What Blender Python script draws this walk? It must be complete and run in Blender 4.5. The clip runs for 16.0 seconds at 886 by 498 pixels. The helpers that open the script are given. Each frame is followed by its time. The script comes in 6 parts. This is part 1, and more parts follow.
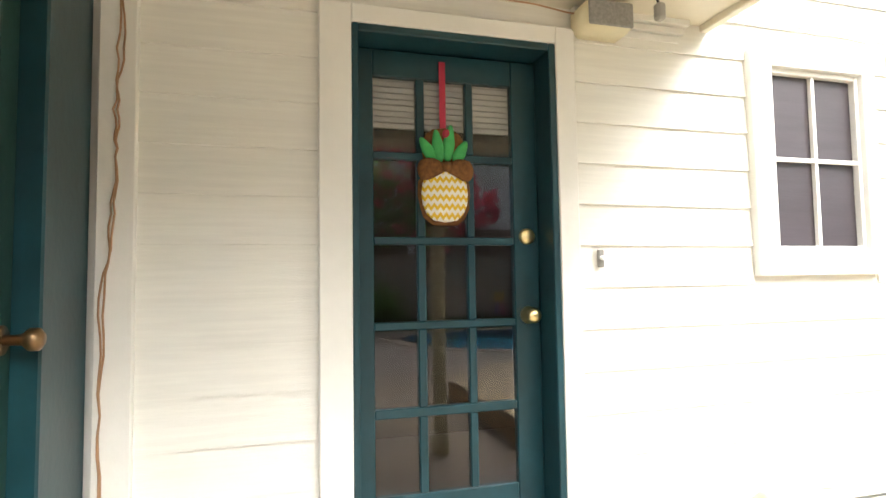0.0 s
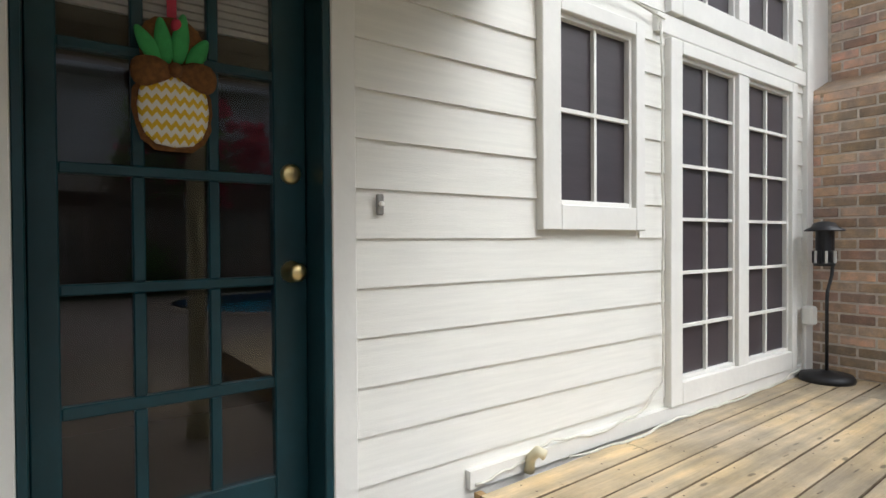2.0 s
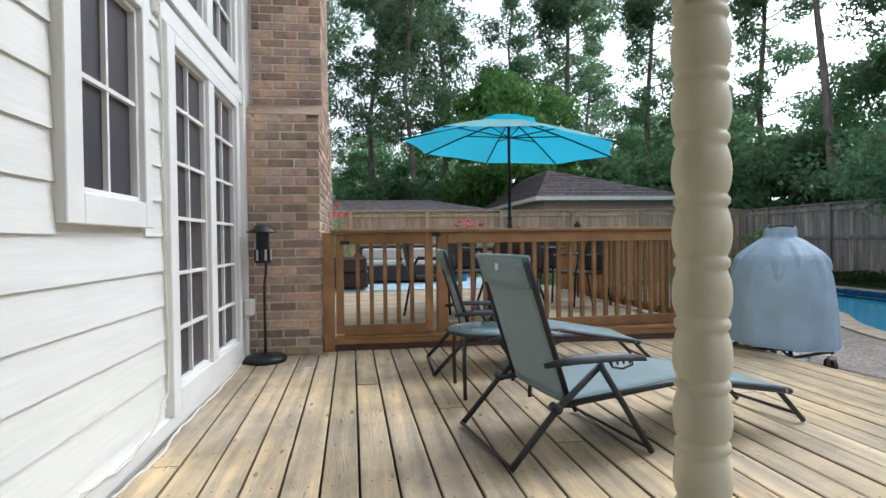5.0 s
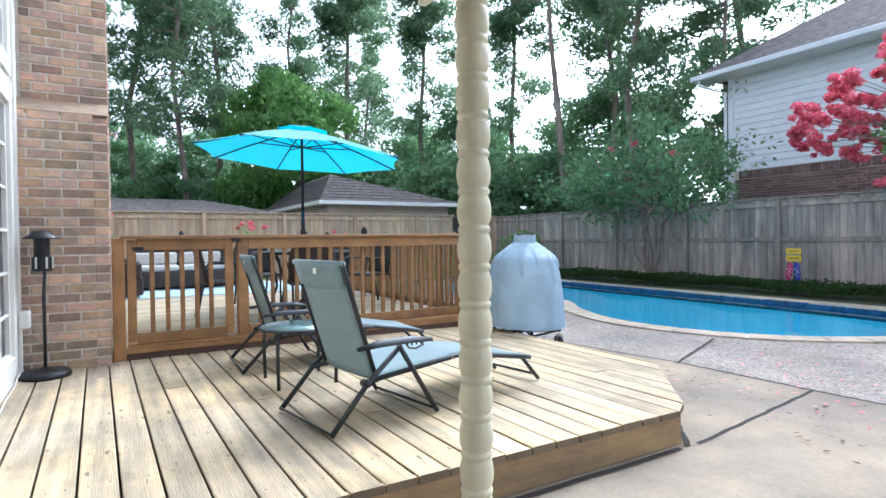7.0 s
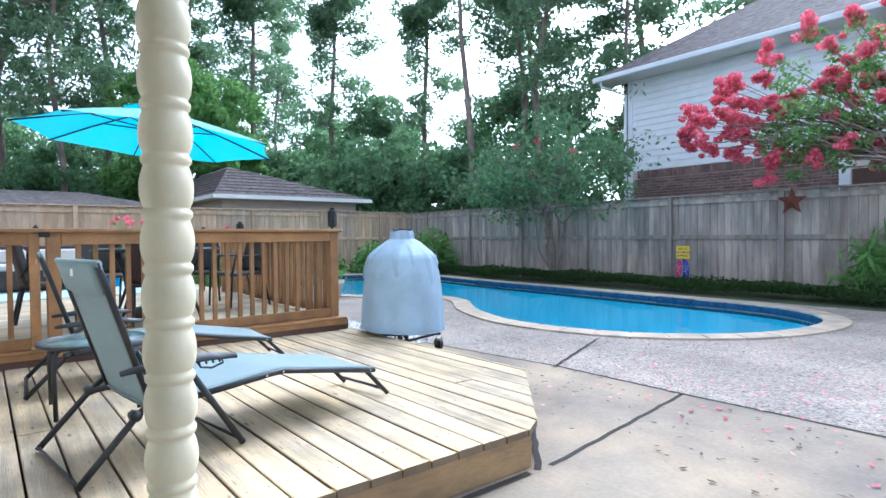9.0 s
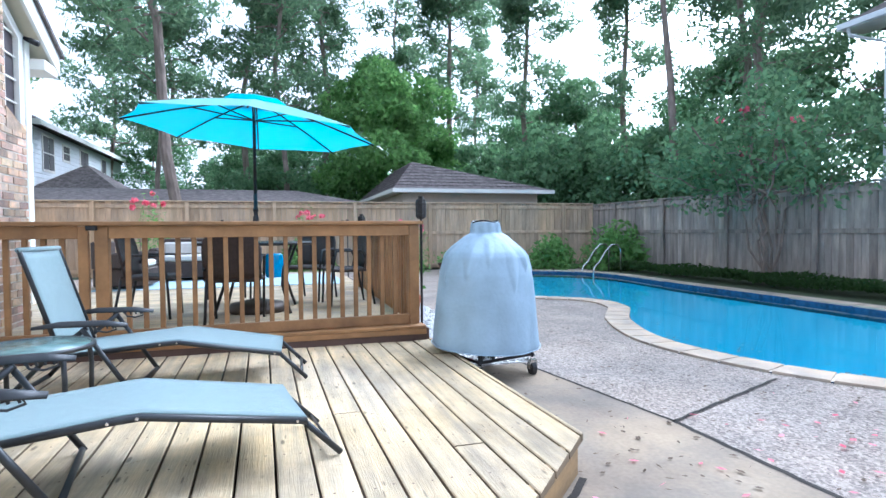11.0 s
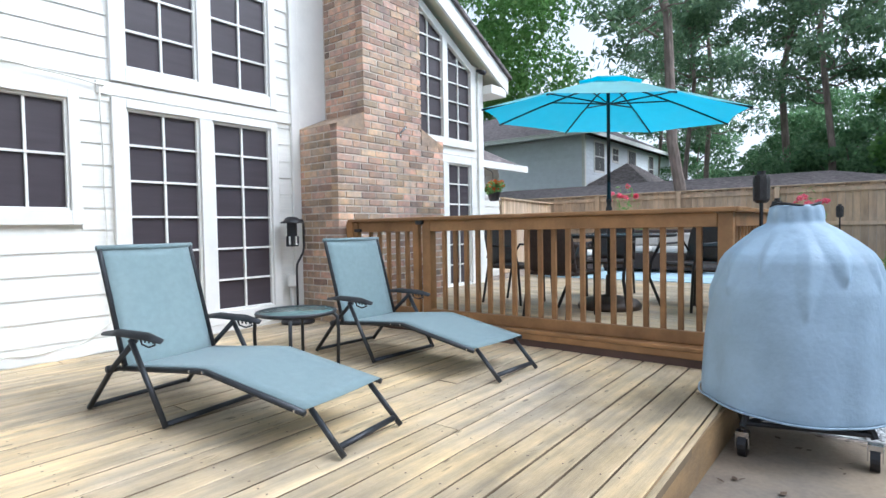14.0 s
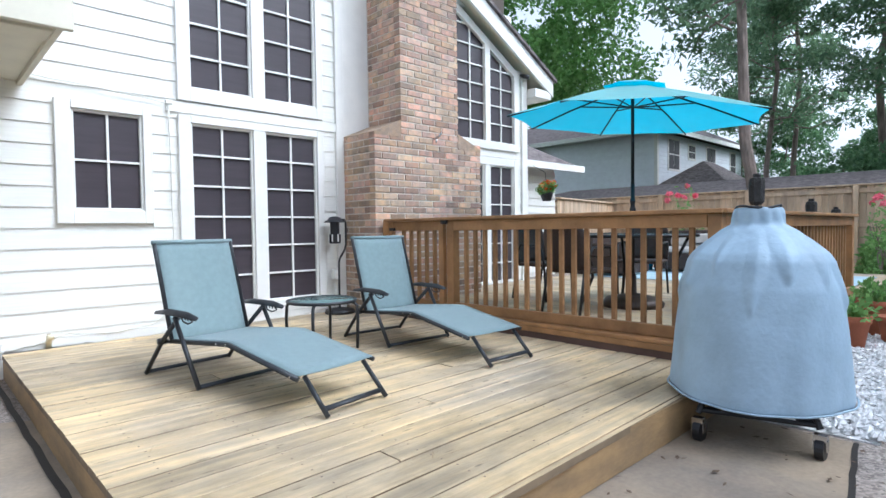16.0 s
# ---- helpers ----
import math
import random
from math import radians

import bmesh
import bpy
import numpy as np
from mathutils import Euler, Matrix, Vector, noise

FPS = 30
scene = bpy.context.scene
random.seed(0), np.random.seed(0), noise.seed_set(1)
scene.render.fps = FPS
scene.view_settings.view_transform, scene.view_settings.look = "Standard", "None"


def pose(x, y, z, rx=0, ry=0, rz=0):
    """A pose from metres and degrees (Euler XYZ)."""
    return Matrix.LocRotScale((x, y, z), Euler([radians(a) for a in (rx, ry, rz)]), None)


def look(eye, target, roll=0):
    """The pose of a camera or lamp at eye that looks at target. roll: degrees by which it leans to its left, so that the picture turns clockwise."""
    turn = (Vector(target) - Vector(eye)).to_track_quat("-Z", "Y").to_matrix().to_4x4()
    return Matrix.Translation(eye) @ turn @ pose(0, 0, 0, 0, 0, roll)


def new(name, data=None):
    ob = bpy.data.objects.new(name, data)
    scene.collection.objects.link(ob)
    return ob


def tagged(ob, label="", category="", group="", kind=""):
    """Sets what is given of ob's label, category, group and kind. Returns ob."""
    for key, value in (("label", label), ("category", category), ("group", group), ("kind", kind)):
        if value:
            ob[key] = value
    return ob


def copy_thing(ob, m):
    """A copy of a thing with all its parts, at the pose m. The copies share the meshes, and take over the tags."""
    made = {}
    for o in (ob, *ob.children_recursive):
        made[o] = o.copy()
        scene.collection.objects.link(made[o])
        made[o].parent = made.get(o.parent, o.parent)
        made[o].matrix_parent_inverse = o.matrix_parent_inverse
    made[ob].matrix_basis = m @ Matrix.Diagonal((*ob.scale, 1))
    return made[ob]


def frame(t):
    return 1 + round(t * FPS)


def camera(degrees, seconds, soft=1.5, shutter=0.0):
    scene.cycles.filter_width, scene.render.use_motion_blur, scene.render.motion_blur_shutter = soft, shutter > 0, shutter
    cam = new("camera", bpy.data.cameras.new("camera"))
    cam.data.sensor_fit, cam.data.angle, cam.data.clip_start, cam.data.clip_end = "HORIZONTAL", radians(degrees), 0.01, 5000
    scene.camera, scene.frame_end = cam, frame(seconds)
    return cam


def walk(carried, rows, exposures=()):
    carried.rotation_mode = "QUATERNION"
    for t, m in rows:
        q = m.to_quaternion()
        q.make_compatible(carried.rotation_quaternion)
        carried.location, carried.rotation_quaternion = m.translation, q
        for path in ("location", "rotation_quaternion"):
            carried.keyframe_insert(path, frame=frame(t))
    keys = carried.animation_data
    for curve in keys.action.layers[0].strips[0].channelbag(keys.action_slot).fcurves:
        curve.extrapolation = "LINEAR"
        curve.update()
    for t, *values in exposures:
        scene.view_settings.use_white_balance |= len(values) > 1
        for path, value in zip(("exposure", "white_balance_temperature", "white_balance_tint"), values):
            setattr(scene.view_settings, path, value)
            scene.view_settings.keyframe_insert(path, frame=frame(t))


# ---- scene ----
cam = camera(76.9, 16.0)
PATH = [
    (0, (0.068, -0.01, 1.188), (0.607, 1.912, 1.308), -0.9),
    (0.5, (0.119, -0.003, 1.126), (0.668, 1.919, 1.218), -1.0),
    (1, (0.169, 0.048, 1.118), (0.808, 1.943, 1.156), -0.9),
    (1.5, (0.268, 0.149, 1.16), (1.125, 1.956, 1.126), -0.4),
    (2, (0.329, 0.321, 1.149), (1.514, 1.931, 1.121), -0.35),
    (2.5, (0.367, 0.477, 1.127), (1.875, 1.792, 1.113), -0.55),
    (3, (0.444, 0.557, 1.105), (2.143, 1.613, 1.105), -0.56),
    (3.5, (0.446, 0.689, 1.108), (2.321, 1.382, 1.104), -0.49),
    (4, (0.363, 0.816, 1.115), (2.337, 1.135, 1.106), -0.55),
    (4.5, (0.246, 0.9, 1.111), (2.246, 0.927, 1.094), -0.71),
    (5, (0.12, 1.001, 1.125), (2.102, 0.733, 1.094), -0.72),
    (5.2, (0.023, 1.023, 1.121), (1.984, 0.626, 1.087), -0.61),
    (7.3, (-0.344, 1.339, 1.166), (1.346, 0.269, 1.128), -0.6),
    (7.5, (-0.344, 1.315, 1.163), (1.316, 0.201, 1.122), -0.5),
    (8, (-0.333, 1.198, 1.164), (1.255, -0.017, 1.119), -0.5),
    (8.2, (-0.31, 1.107, 1.16), (1.255, -0.137, 1.115), -0.5),
    (10.3, (0.048, -0.346, 1.131), (1.734, -1.421, 1.074), -0.2),
    (10.5, (0.105, -0.52, 1.144), (1.867, -1.465, 1.081), -0.7),
    (11, (0.27, -0.897, 1.131), (2.189, -1.459, 1.068), -0.5),
    (11.5, (0.38, -1.259, 1.125), (2.373, -1.412, 1.062), -0.8),
    (12, (0.52, -1.595, 1.109), (2.502, -1.332, 1.046), -0.9),
    (12.5, (0.66, -1.963, 1.113), (2.567, -1.362, 1.049), -0.9),
    (13, (0.79, -2.285, 1.105), (2.601, -1.439, 1.041), -0.9),
    (13.5, (0.965, -2.563, 1.112), (2.649, -1.486, 1.043), -0.9),
    (14, (1.144, -2.812, 1.115), (2.71, -1.57, 1.044), -1.0),
    (14.5, (1.232, -2.987, 1.1), (2.707, -1.639, 1.031), -0.8),
    (15, (1.237, -3.15, 1.102), (2.664, -1.75, 1.031), -0.8),
    (15.5, (1.228, -3.28, 1.11), (2.629, -1.854, 1.042), -0.8),
    (16, (1.18, -3.436, 1.109), (2.562, -1.992, 1.039), -0.7),
]
walk(cam, [(t, look(eye, target, roll)) for t, eye, target, roll in PATH],
     exposures=[(0, 1.78, 6500, 10), (1.2, 1.78, 6500, 10), (2.12, -0.2, 6000, 10), (3.5, -0.7, 5800, 10), (4.3, -0.35, 5800, 10), (5.2, 0.2, 5650, 10), (7.5, 0.95, 5250, 10), (11.0, 1.0, 5050, 10), (12.5, 1.0, 5500, 10), (13.6, 0.55, 5500, 10), (14.5, 0.40, 5380, 10), (16, 0.40, 5380, 10)])

# ---- light ----
world = bpy.data.worlds.new("sky")
scene.world = world
world.use_nodes = True
wn = world.node_tree
sky = wn.nodes.new("ShaderNodeTexSky")
sky.sky_type = "NISHITA"
sky.sun_disc = False
sky.sun_elevation, sky.sun_rotation = radians(42), radians(150)
sky.air_density, sky.dust_density = 1.0, 4.0
back = wn.nodes["Background"]
haze = wn.nodes.new("ShaderNodeHueSaturation")
haze.inputs["Saturation"].default_value, haze.inputs["Value"].default_value = 0.18, 1.6
wn.links.new(sky.outputs[0], haze.inputs["Color"])
wn.links.new(haze.outputs[0], back.inputs[0])
back.inputs[1].default_value = 0.15
sun = new("sun", bpy.data.lights.new("sun", "SUN"))
sun.data.energy, sun.data.angle, sun.data.color = 1.6, radians(40), (1.0, 0.96, 0.90)
sun.matrix_world = look((0, 0, 40), (-12, 20, 18))


# ---- materials ----
def mat(name, base, rough=0.6, var=0.15, scale=6.0, bump=0.15, metal=0.0, stretch=(1, 1, 1), rand=0.0, fine=7.0, other=None, spec=0.5, sheen=0.0):
    """Principled paint with two scales of noise; other: the colour of stains; rand: how far single pieces differ."""
    m = bpy.data.materials.new(name)
    m.use_nodes = True
    t = m.node_tree
    n, l = t.nodes, t.links
    p = n["Principled BSDF"]
    p.inputs["Metallic"].default_value = metal
    p.inputs["Specular IOR Level"].default_value = spec
    p.inputs["Sheen Weight"].default_value = sheen
    co = n.new("ShaderNodeTexCoord")
    info = n.new("ShaderNodeObjectInfo")
    shift = n.new("ShaderNodeVectorMath")
    shift.operation = "MULTIPLY_ADD"
    shift.inputs[1].default_value = (37.0, 53.0, 71.0)
    l.new(info.outputs["Random"], shift.inputs[0])
    l.new(co.outputs["Object"], shift.inputs[2])
    mp = n.new("ShaderNodeMapping")
    mp.inputs["Scale"].default_value = stretch
    l.new(shift.outputs[0], mp.inputs[0])
    big, small = n.new("ShaderNodeTexNoise"), n.new("ShaderNodeTexNoise")
    big.inputs["Scale"].default_value, small.inputs["Scale"].default_value = scale, scale * fine
    big.inputs["Detail"].default_value = small.inputs["Detail"].default_value = 5
    for q in (big, small):
        l.new(mp.outputs[0], q.inputs[0])
    ramp = n.new("ShaderNodeMapRange")
    ramp.inputs["From Min"].default_value, ramp.inputs["From Max"].default_value = 0.32, 0.68
    l.new(big.outputs[0], ramp.inputs[0])
    mix = n.new("ShaderNodeMix")
    mix.data_type = "RGBA"
    dark = other or tuple(c * (1 - var) for c in base)
    lift = tuple(min(1, c * (1 + 0.5 * var)) for c in base)
    mix.inputs[6].default_value, mix.inputs[7].default_value = (*dark, 1), (*lift, 1)
    l.new(ramp.outputs[0], mix.inputs[0])
    hsv = n.new("ShaderNodeHueSaturation")
    l.new(mix.outputs[2], hsv.inputs["Color"])
    val = n.new("ShaderNodeMath")
    val.operation = "MULTIPLY_ADD"
    val.inputs[1].default_value = var
    l.new(small.outputs[0], val.inputs[0])
    piece = n.new("ShaderNodeMath")
    piece.operation = "MULTIPLY_ADD"
    piece.inputs[1].default_value, piece.inputs[2].default_value = rand, 1 - rand / 2 - var / 2
    l.new(info.outputs["Random"], piece.inputs[0])
    l.new(piece.outputs[0], val.inputs[2])
    l.new(val.outputs[0], hsv.inputs["Value"])
    l.new(hsv.outputs[0], p.inputs["Base Color"])
    r = n.new("ShaderNodeMath")
    r.operation = "MULTIPLY_ADD"
    r.inputs[1].default_value, r.inputs[2].default_value = 0.2 * rough, rough * 0.9
    l.new(big.outputs[0], r.inputs[0])
    l.new(r.outputs[0], p.inputs["Roughness"])
    if bump:
        b = n.new("ShaderNodeBump")
        b.inputs["Strength"].default_value, b.inputs["Distance"].default_value = bump, 0.01
        l.new(small.outputs[0], b.inputs["Height"])
        l.new(b.outputs[0], p.inputs["Normal"])
    return m


def speckle(m, scale, amount, stretch=(1, 1, 1), spots=0.0):
    """Small cells of lighter and darker tone; with spots, only dark knots of that share."""
    t = m.node_tree
    n, l = t.nodes, t.links
    hsv = next(q for q in n if q.type == "HUE_SAT")
    old = hsv.inputs["Value"].links[0].from_socket
    vec = next(q for q in n if q.type == "VECT_MATH").outputs[0]
    mp, vo, mul = n.new("ShaderNodeMapping"), n.new("ShaderNodeTexVoronoi"), n.new("ShaderNodeMath")
    mp.inputs["Scale"].default_value, vo.inputs["Scale"].default_value = stretch, scale
    l.new(vec, mp.inputs[0])
    l.new(mp.outputs[0], vo.inputs["Vector"])
    rng = n.new("ShaderNodeMapRange")
    if spots:
        l.new(vo.outputs["Distance"], rng.inputs[0])
        rng.inputs["From Min"].default_value, rng.inputs["From Max"].default_value = spots * 0.6, spots
        rng.inputs["To Min"].default_value, rng.inputs["To Max"].default_value = 1 - amount, 1.0
    else:
        sep = n.new("ShaderNodeSeparateColor")
        l.new(vo.outputs["Color"], sep.inputs[0])
        l.new(sep.outputs[0], rng.inputs[0])
        rng.inputs["To Min"].default_value, rng.inputs["To Max"].default_value = 1 - amount, 1 + amount
    mul.operation = "MULTIPLY"
    l.new(old, mul.inputs[0])
    l.new(rng.outputs[0], mul.inputs[1])
    l.new(mul.outputs[0], hsv.inputs["Value"])


def glass_mat(name, tint, gloss=1.5):
    m = bpy.data.materials.new(name)
    m.use_nodes = True
    t = m.node_tree
    t.nodes.clear()
    out, mix = t.nodes.new("ShaderNodeOutputMaterial"), t.nodes.new("ShaderNodeMixShader")
    a, b, f = t.nodes.new("ShaderNodeBsdfTransparent"), t.nodes.new("ShaderNodeBsdfGlossy"), t.nodes.new("ShaderNodeFresnel")
    a.inputs[0].default_value = (*tint, 1)
    b.inputs["Roughness"].default_value = 0.01
    f.inputs[0].default_value = gloss
    t.links.new(f.outputs[0], mix.inputs[0])
    t.links.new(a.outputs[0], mix.inputs[1])
    t.links.new(b.outputs[0], mix.inputs[2])
    t.links.new(mix.outputs[0], out.inputs[0])
    return m


WHITE = mat("white_siding", (0.80, 0.79, 0.73), 0.55, 0.05, 3, 0.18, stretch=(1.2, 1, 22), rand=0.03)
TRIM = mat("white_trim", (0.80, 0.79, 0.74), 0.5, 0.05, 4, 0.12, stretch=(1, 1, 1), rand=0.02)
TEAL = mat("teal_paint", (0.007, 0.044, 0.056), 0.35, 0.25, 5, 0.06)
SCREEN = mat("solar_screen", (0.055, 0.045, 0.052), 0.38, 0.12, 2, 0.05, stretch=(1, 1, 12))
BRICK = mat("brick", (0.46, 0.285, 0.21), 0.85, 0.35, 14, 0.6, rand=0.8, other=(0.36, 0.24, 0.18))
MORTAR = mat("mortar", (0.68, 0.61, 0.53), 0.95, 0.2, 20, 0.5)
DECK = mat("deck_board", (0.57, 0.44, 0.262), 0.7, 0.46, 1.6, 0.5, stretch=(0.5, 11, 9), rand=0.26, other=(0.42, 0.34, 0.225), fine=12)
UDECK = mat("upper_deck_board", (0.50, 0.39, 0.24), 0.7, 0.34, 1.3, 0.4, stretch=(11, 0.5, 9), rand=0.3, other=(0.36, 0.29, 0.20))
RAILWOOD = mat("stained_rail", (0.33, 0.172, 0.066), 0.6, 0.3, 2.5, 0.25, stretch=(2, 2, 2), rand=0.3)
KICK = mat("dark_kickboard", (0.10, 0.055, 0.04), 0.65, 0.3, 3, 0.2)
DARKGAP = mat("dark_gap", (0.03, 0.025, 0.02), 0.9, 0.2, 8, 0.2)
CONCRETE = mat("smooth_concrete", (0.30, 0.24, 0.172), 0.85, 0.42, 1.4, 0.3, fine=30, other=(0.205, 0.165, 0.125))
AGGREGATE = mat("exposed_aggregate", (0.29, 0.247, 0.213), 0.9, 0.55, 1.0, 1.0, fine=75, other=(0.28, 0.235, 0.20))
COPING = mat("pool_coping", (0.50, 0.41, 0.31), 0.85, 0.2, 3, 0.4, fine=25)
GRAVEL = mat("white_gravel", (0.75, 0.75, 0.74), 0.9, 0.3, 12, 0.6, fine=4)
POOLWALL = mat("pool_plaster", (0.28, 0.82, 1.0), 0.6, 0.12, 1.5, 0.05)
POOLTILE = mat("pool_tile", (0.02, 0.07, 0.16), 0.25, 0.5, 14, 0.2)
NEWFENCE = mat("cedar_picket", (0.56, 0.43, 0.29), 0.8, 0.3, 2, 0.3, stretch=(3, 3, 0.6), rand=0.3, other=(0.43, 0.32, 0.215))
OLDFENCE = mat("weathered_picket", (0.37, 0.315, 0.27), 0.9, 0.35, 2, 0.4, stretch=(4, 4, 0.6), rand=0.45, other=(0.24, 0.205, 0.18))
SOIL = mat("ground_cover", (0.055, 0.075, 0.03), 0.95, 0.5, 2, 0.6)
SHINGLE = mat("shingle", (0.16, 0.135, 0.13), 0.9, 0.35, 6, 0.5, rand=0.3)
GREYSIDE = mat("grey_siding", (0.79, 0.82, 0.85), 0.6, 0.06, 3, 0.15, rand=0.04)
BEIGE = mat("beige_wall", (0.48, 0.42, 0.34), 0.7, 0.1, 3, 0.1)
CREAM = mat("cream_paint", (0.72, 0.66, 0.46), 0.5, 0.1, 6, 0.12)
SOFFIT = mat("soffit_paint", (0.70, 0.66, 0.53), 0.6, 0.07, 4, 0.08)
FABRIC = mat("sling_fabric", (0.235, 0.325, 0.335), 0.75, 0.08, 30, 0.25, fine=20, sheen=0.2)
ft = FABRIC.node_tree
ftr, fmx = ft.nodes.new("ShaderNodeBsdfTransparent"), ft.nodes.new("ShaderNodeMixShader")
fmx.inputs[0].default_value = 0.16
ft.links.new(ft.nodes["Principled BSDF"].outputs[0], fmx.inputs[1])
ft.links.new(ftr.outputs[0], fmx.inputs[2])
ft.links.new(fmx.outputs[0], ft.nodes["Material Output"].inputs[0])
IRON = mat("dark_metal", (0.035, 0.038, 0.042), 0.42, 0.25, 12, 0.1, metal=0.3)
BLACK = mat("black_plastic", (0.015, 0.015, 0.017), 0.45, 0.2, 10, 0.05)
CANOPY = mat("umbrella_cloth", (0.42, 0.82, 0.80), 0.8, 0.05, 10, 0.1, fine=20)
COVER = mat("grill_cover", (0.345, 0.465, 0.57), 0.6, 0.14, 4, 0.25, fine=10)
STEEL = mat("steel", (0.6, 0.6, 0.6), 0.25, 0.1, 10, 0.02, metal=1.0)
BRASS = mat("brass", (0.85, 0.68, 0.34), 0.3, 0.15, 12, 0.02, metal=1.0)
WICKER = mat("brown_wicker", (0.05, 0.032, 0.026), 0.6, 0.35, 60, 0.5, stretch=(1, 1, 1), fine=2)
BARK = mat("pine_bark", (0.27, 0.215, 0.18), 0.95, 0.4, 3, 0.8, stretch=(3, 3, 0.7))
TERRACOTTA = mat("terracotta", (0.42, 0.14, 0.07), 0.85, 0.2, 6, 0.2)
TABLEGLASS = mat("pebbled_glass", (0.12, 0.20, 0.19), 0.12, 0.2, 20, 0.15, spec=0.8)
PANE = glass_mat("door_pane", (0.93, 0.93, 0.93), 1.6)
WATER = glass_mat("pool_water", (0.78, 0.96, 1.0), 1.30)
wt = WATER.node_tree
wb, wnoise = wt.nodes.new("ShaderNodeBump"), wt.nodes.new("ShaderNodeTexNoise")
wnoise.inputs["Scale"].default_value, wb.inputs["Strength"].default_value, wb.inputs["Distance"].default_value = 2.5, 0.12, 0.02
wt.links.new(wnoise.outputs[0], wb.inputs["Height"])
for q in wt.nodes:
    if q.type in ("BSDF_GLOSSY", "FRESNEL"):
        wt.links.new(wb.outputs[0], q.inputs["Normal"])


def leaf_mat(name, base, tip):
    m = bpy.data.materials.new(name)
    m.use_nodes = True
    t = m.node_tree
    p = t.nodes["Principled BSDF"]
    geo, mix = t.nodes.new("ShaderNodeNewGeometry"), t.nodes.new("ShaderNodeMix")
    mix.data_type = "RGBA"
    mix.inputs[6].default_value, mix.inputs[7].default_value = (*base, 1), (*tip, 1)
    t.links.new(geo.outputs["Random Per Island"], mix.inputs[0])
    t.links.new(mix.outputs[2], p.inputs["Base Color"])
    p.inputs["Roughness"].default_value = 0.6
    tr, add = t.nodes.new("ShaderNodeBsdfTranslucent"), t.nodes.new("ShaderNodeMixShader")
    t.links.new(mix.outputs[2], tr.inputs[0])
    add.inputs[0].default_value = 0.62
    t.links.new(p.outputs[0], add.inputs[1])
    t.links.new(tr.outputs[0], add.inputs[2])
    t.links.new(add.outputs[0], t.nodes["Material Output"].inputs[0])
    return m


def weather(m, scale, lo, hi, grey=0.6, stretch=(1, 1, 1)):
    """Broad weathered patches that run on across neighbouring boards."""
    t = m.node_tree
    n, l = t.nodes, t.links
    hsv = next(q for q in n if q.type == "HUE_SAT")
    old = hsv.inputs["Value"].links[0].from_socket
    geo, mp, noise = n.new("ShaderNodeNewGeometry"), n.new("ShaderNodeMapping"), n.new("ShaderNodeTexNoise")
    mp.inputs["Scale"].default_value = stretch
    noise.inputs["Scale"].default_value, noise.inputs["Detail"].default_value, noise.inputs["Roughness"].default_value = scale, 8, 0.65
    l.new(geo.outputs["Position"], mp.inputs[0])
    l.new(mp.outputs[0], noise.inputs[0])
    for low, high, sock in ((lo, hi, None), (grey, 1.1, "Saturation")):
        mr = n.new("ShaderNodeMapRange")
        mr.inputs["From Min"].default_value, mr.inputs["From Max"].default_value = 0.36, 0.60
        mr.inputs["To Min"].default_value, mr.inputs["To Max"].default_value = low, high
        l.new(noise.outputs[0], mr.inputs[0])
        if sock:
            l.new(mr.outputs[0], hsv.inputs[sock])
        else:
            mul = n.new("ShaderNodeMath")
            mul.operation = "MULTIPLY"
            l.new(old, mul.inputs[0])
            l.new(mr.outputs[0], mul.inputs[1])
            l.new(mul.outputs[0], hsv.inputs["Value"])


bt = BRICK.node_tree
bh = next(q for q in bt.nodes if q.type == "HUE_SAT")
bi = next(q for q in bt.nodes if q.type == "OBJECT_INFO")
for mult, low, high, sock in ((17.3, 0.495, 0.53, "Hue"), (29.7, 0.62, 1.12, "Saturation")):
    mu, fr, mr = bt.nodes.new("ShaderNodeMath"), bt.nodes.new("ShaderNodeMath"), bt.nodes.new("ShaderNodeMapRange")
    mu.operation, fr.operation = "MULTIPLY", "FRACT"
    mu.inputs[1].default_value = mult
    mr.inputs["To Min"].default_value, mr.inputs["To Max"].default_value = low, high
    bt.links.new(bi.outputs["Random"], mu.inputs[0])
    bt.links.new(mu.outputs[0], fr.inputs[0])
    bt.links.new(fr.outputs[0], mr.inputs[0])
    bt.links.new(mr.outputs[0], bh.inputs[sock])
weather(DECK, 2.2, 0.70, 1.12, 0.72, (0.8, 1.4, 1))
weather(DECK, 0.9, 0.82, 1.06, 0.8, (1, 1, 1))
# pale mortar smears on the bricks
weather(BRICK, 5.0, 0.8, 1.2, 0.75)
weather(UDECK, 1.5, 0.75, 1.05, 0.7)
weather(CONCRETE, 1.3, 0.78, 1.1, 0.8)
weather(AGGREGATE, 1.1, 0.8, 1.08, 0.85)
weather(OLDFENCE, 1.2, 0.75, 1.15, 0.7, (1, 1, 0.5))
weather(NEWFENCE, 0.9, 0.85, 1.08, 0.85, (1, 1, 0.5))
weather(COPING, 2.5, 0.8, 1.08, 0.8)
speckle(AGGREGATE, 70, 0.45)
speckle(GRAVEL, 40, 0.15)
speckle(SHINGLE, 9, 0.3, (1, 1, 2.5))
speckle(DECK, 3.0, 0.6, (1.0, 3.0, 1), 0.11)
speckle(DECK, 9.0, 0.45, (0.35, 2.4, 1), 0.12)
speckle(CONCRETE, 6, 0.35, (1, 1, 1), 0.05)
LEAF = leaf_mat("broad_leaf", (0.14, 0.29, 0.085), (0.29, 0.50, 0.16))
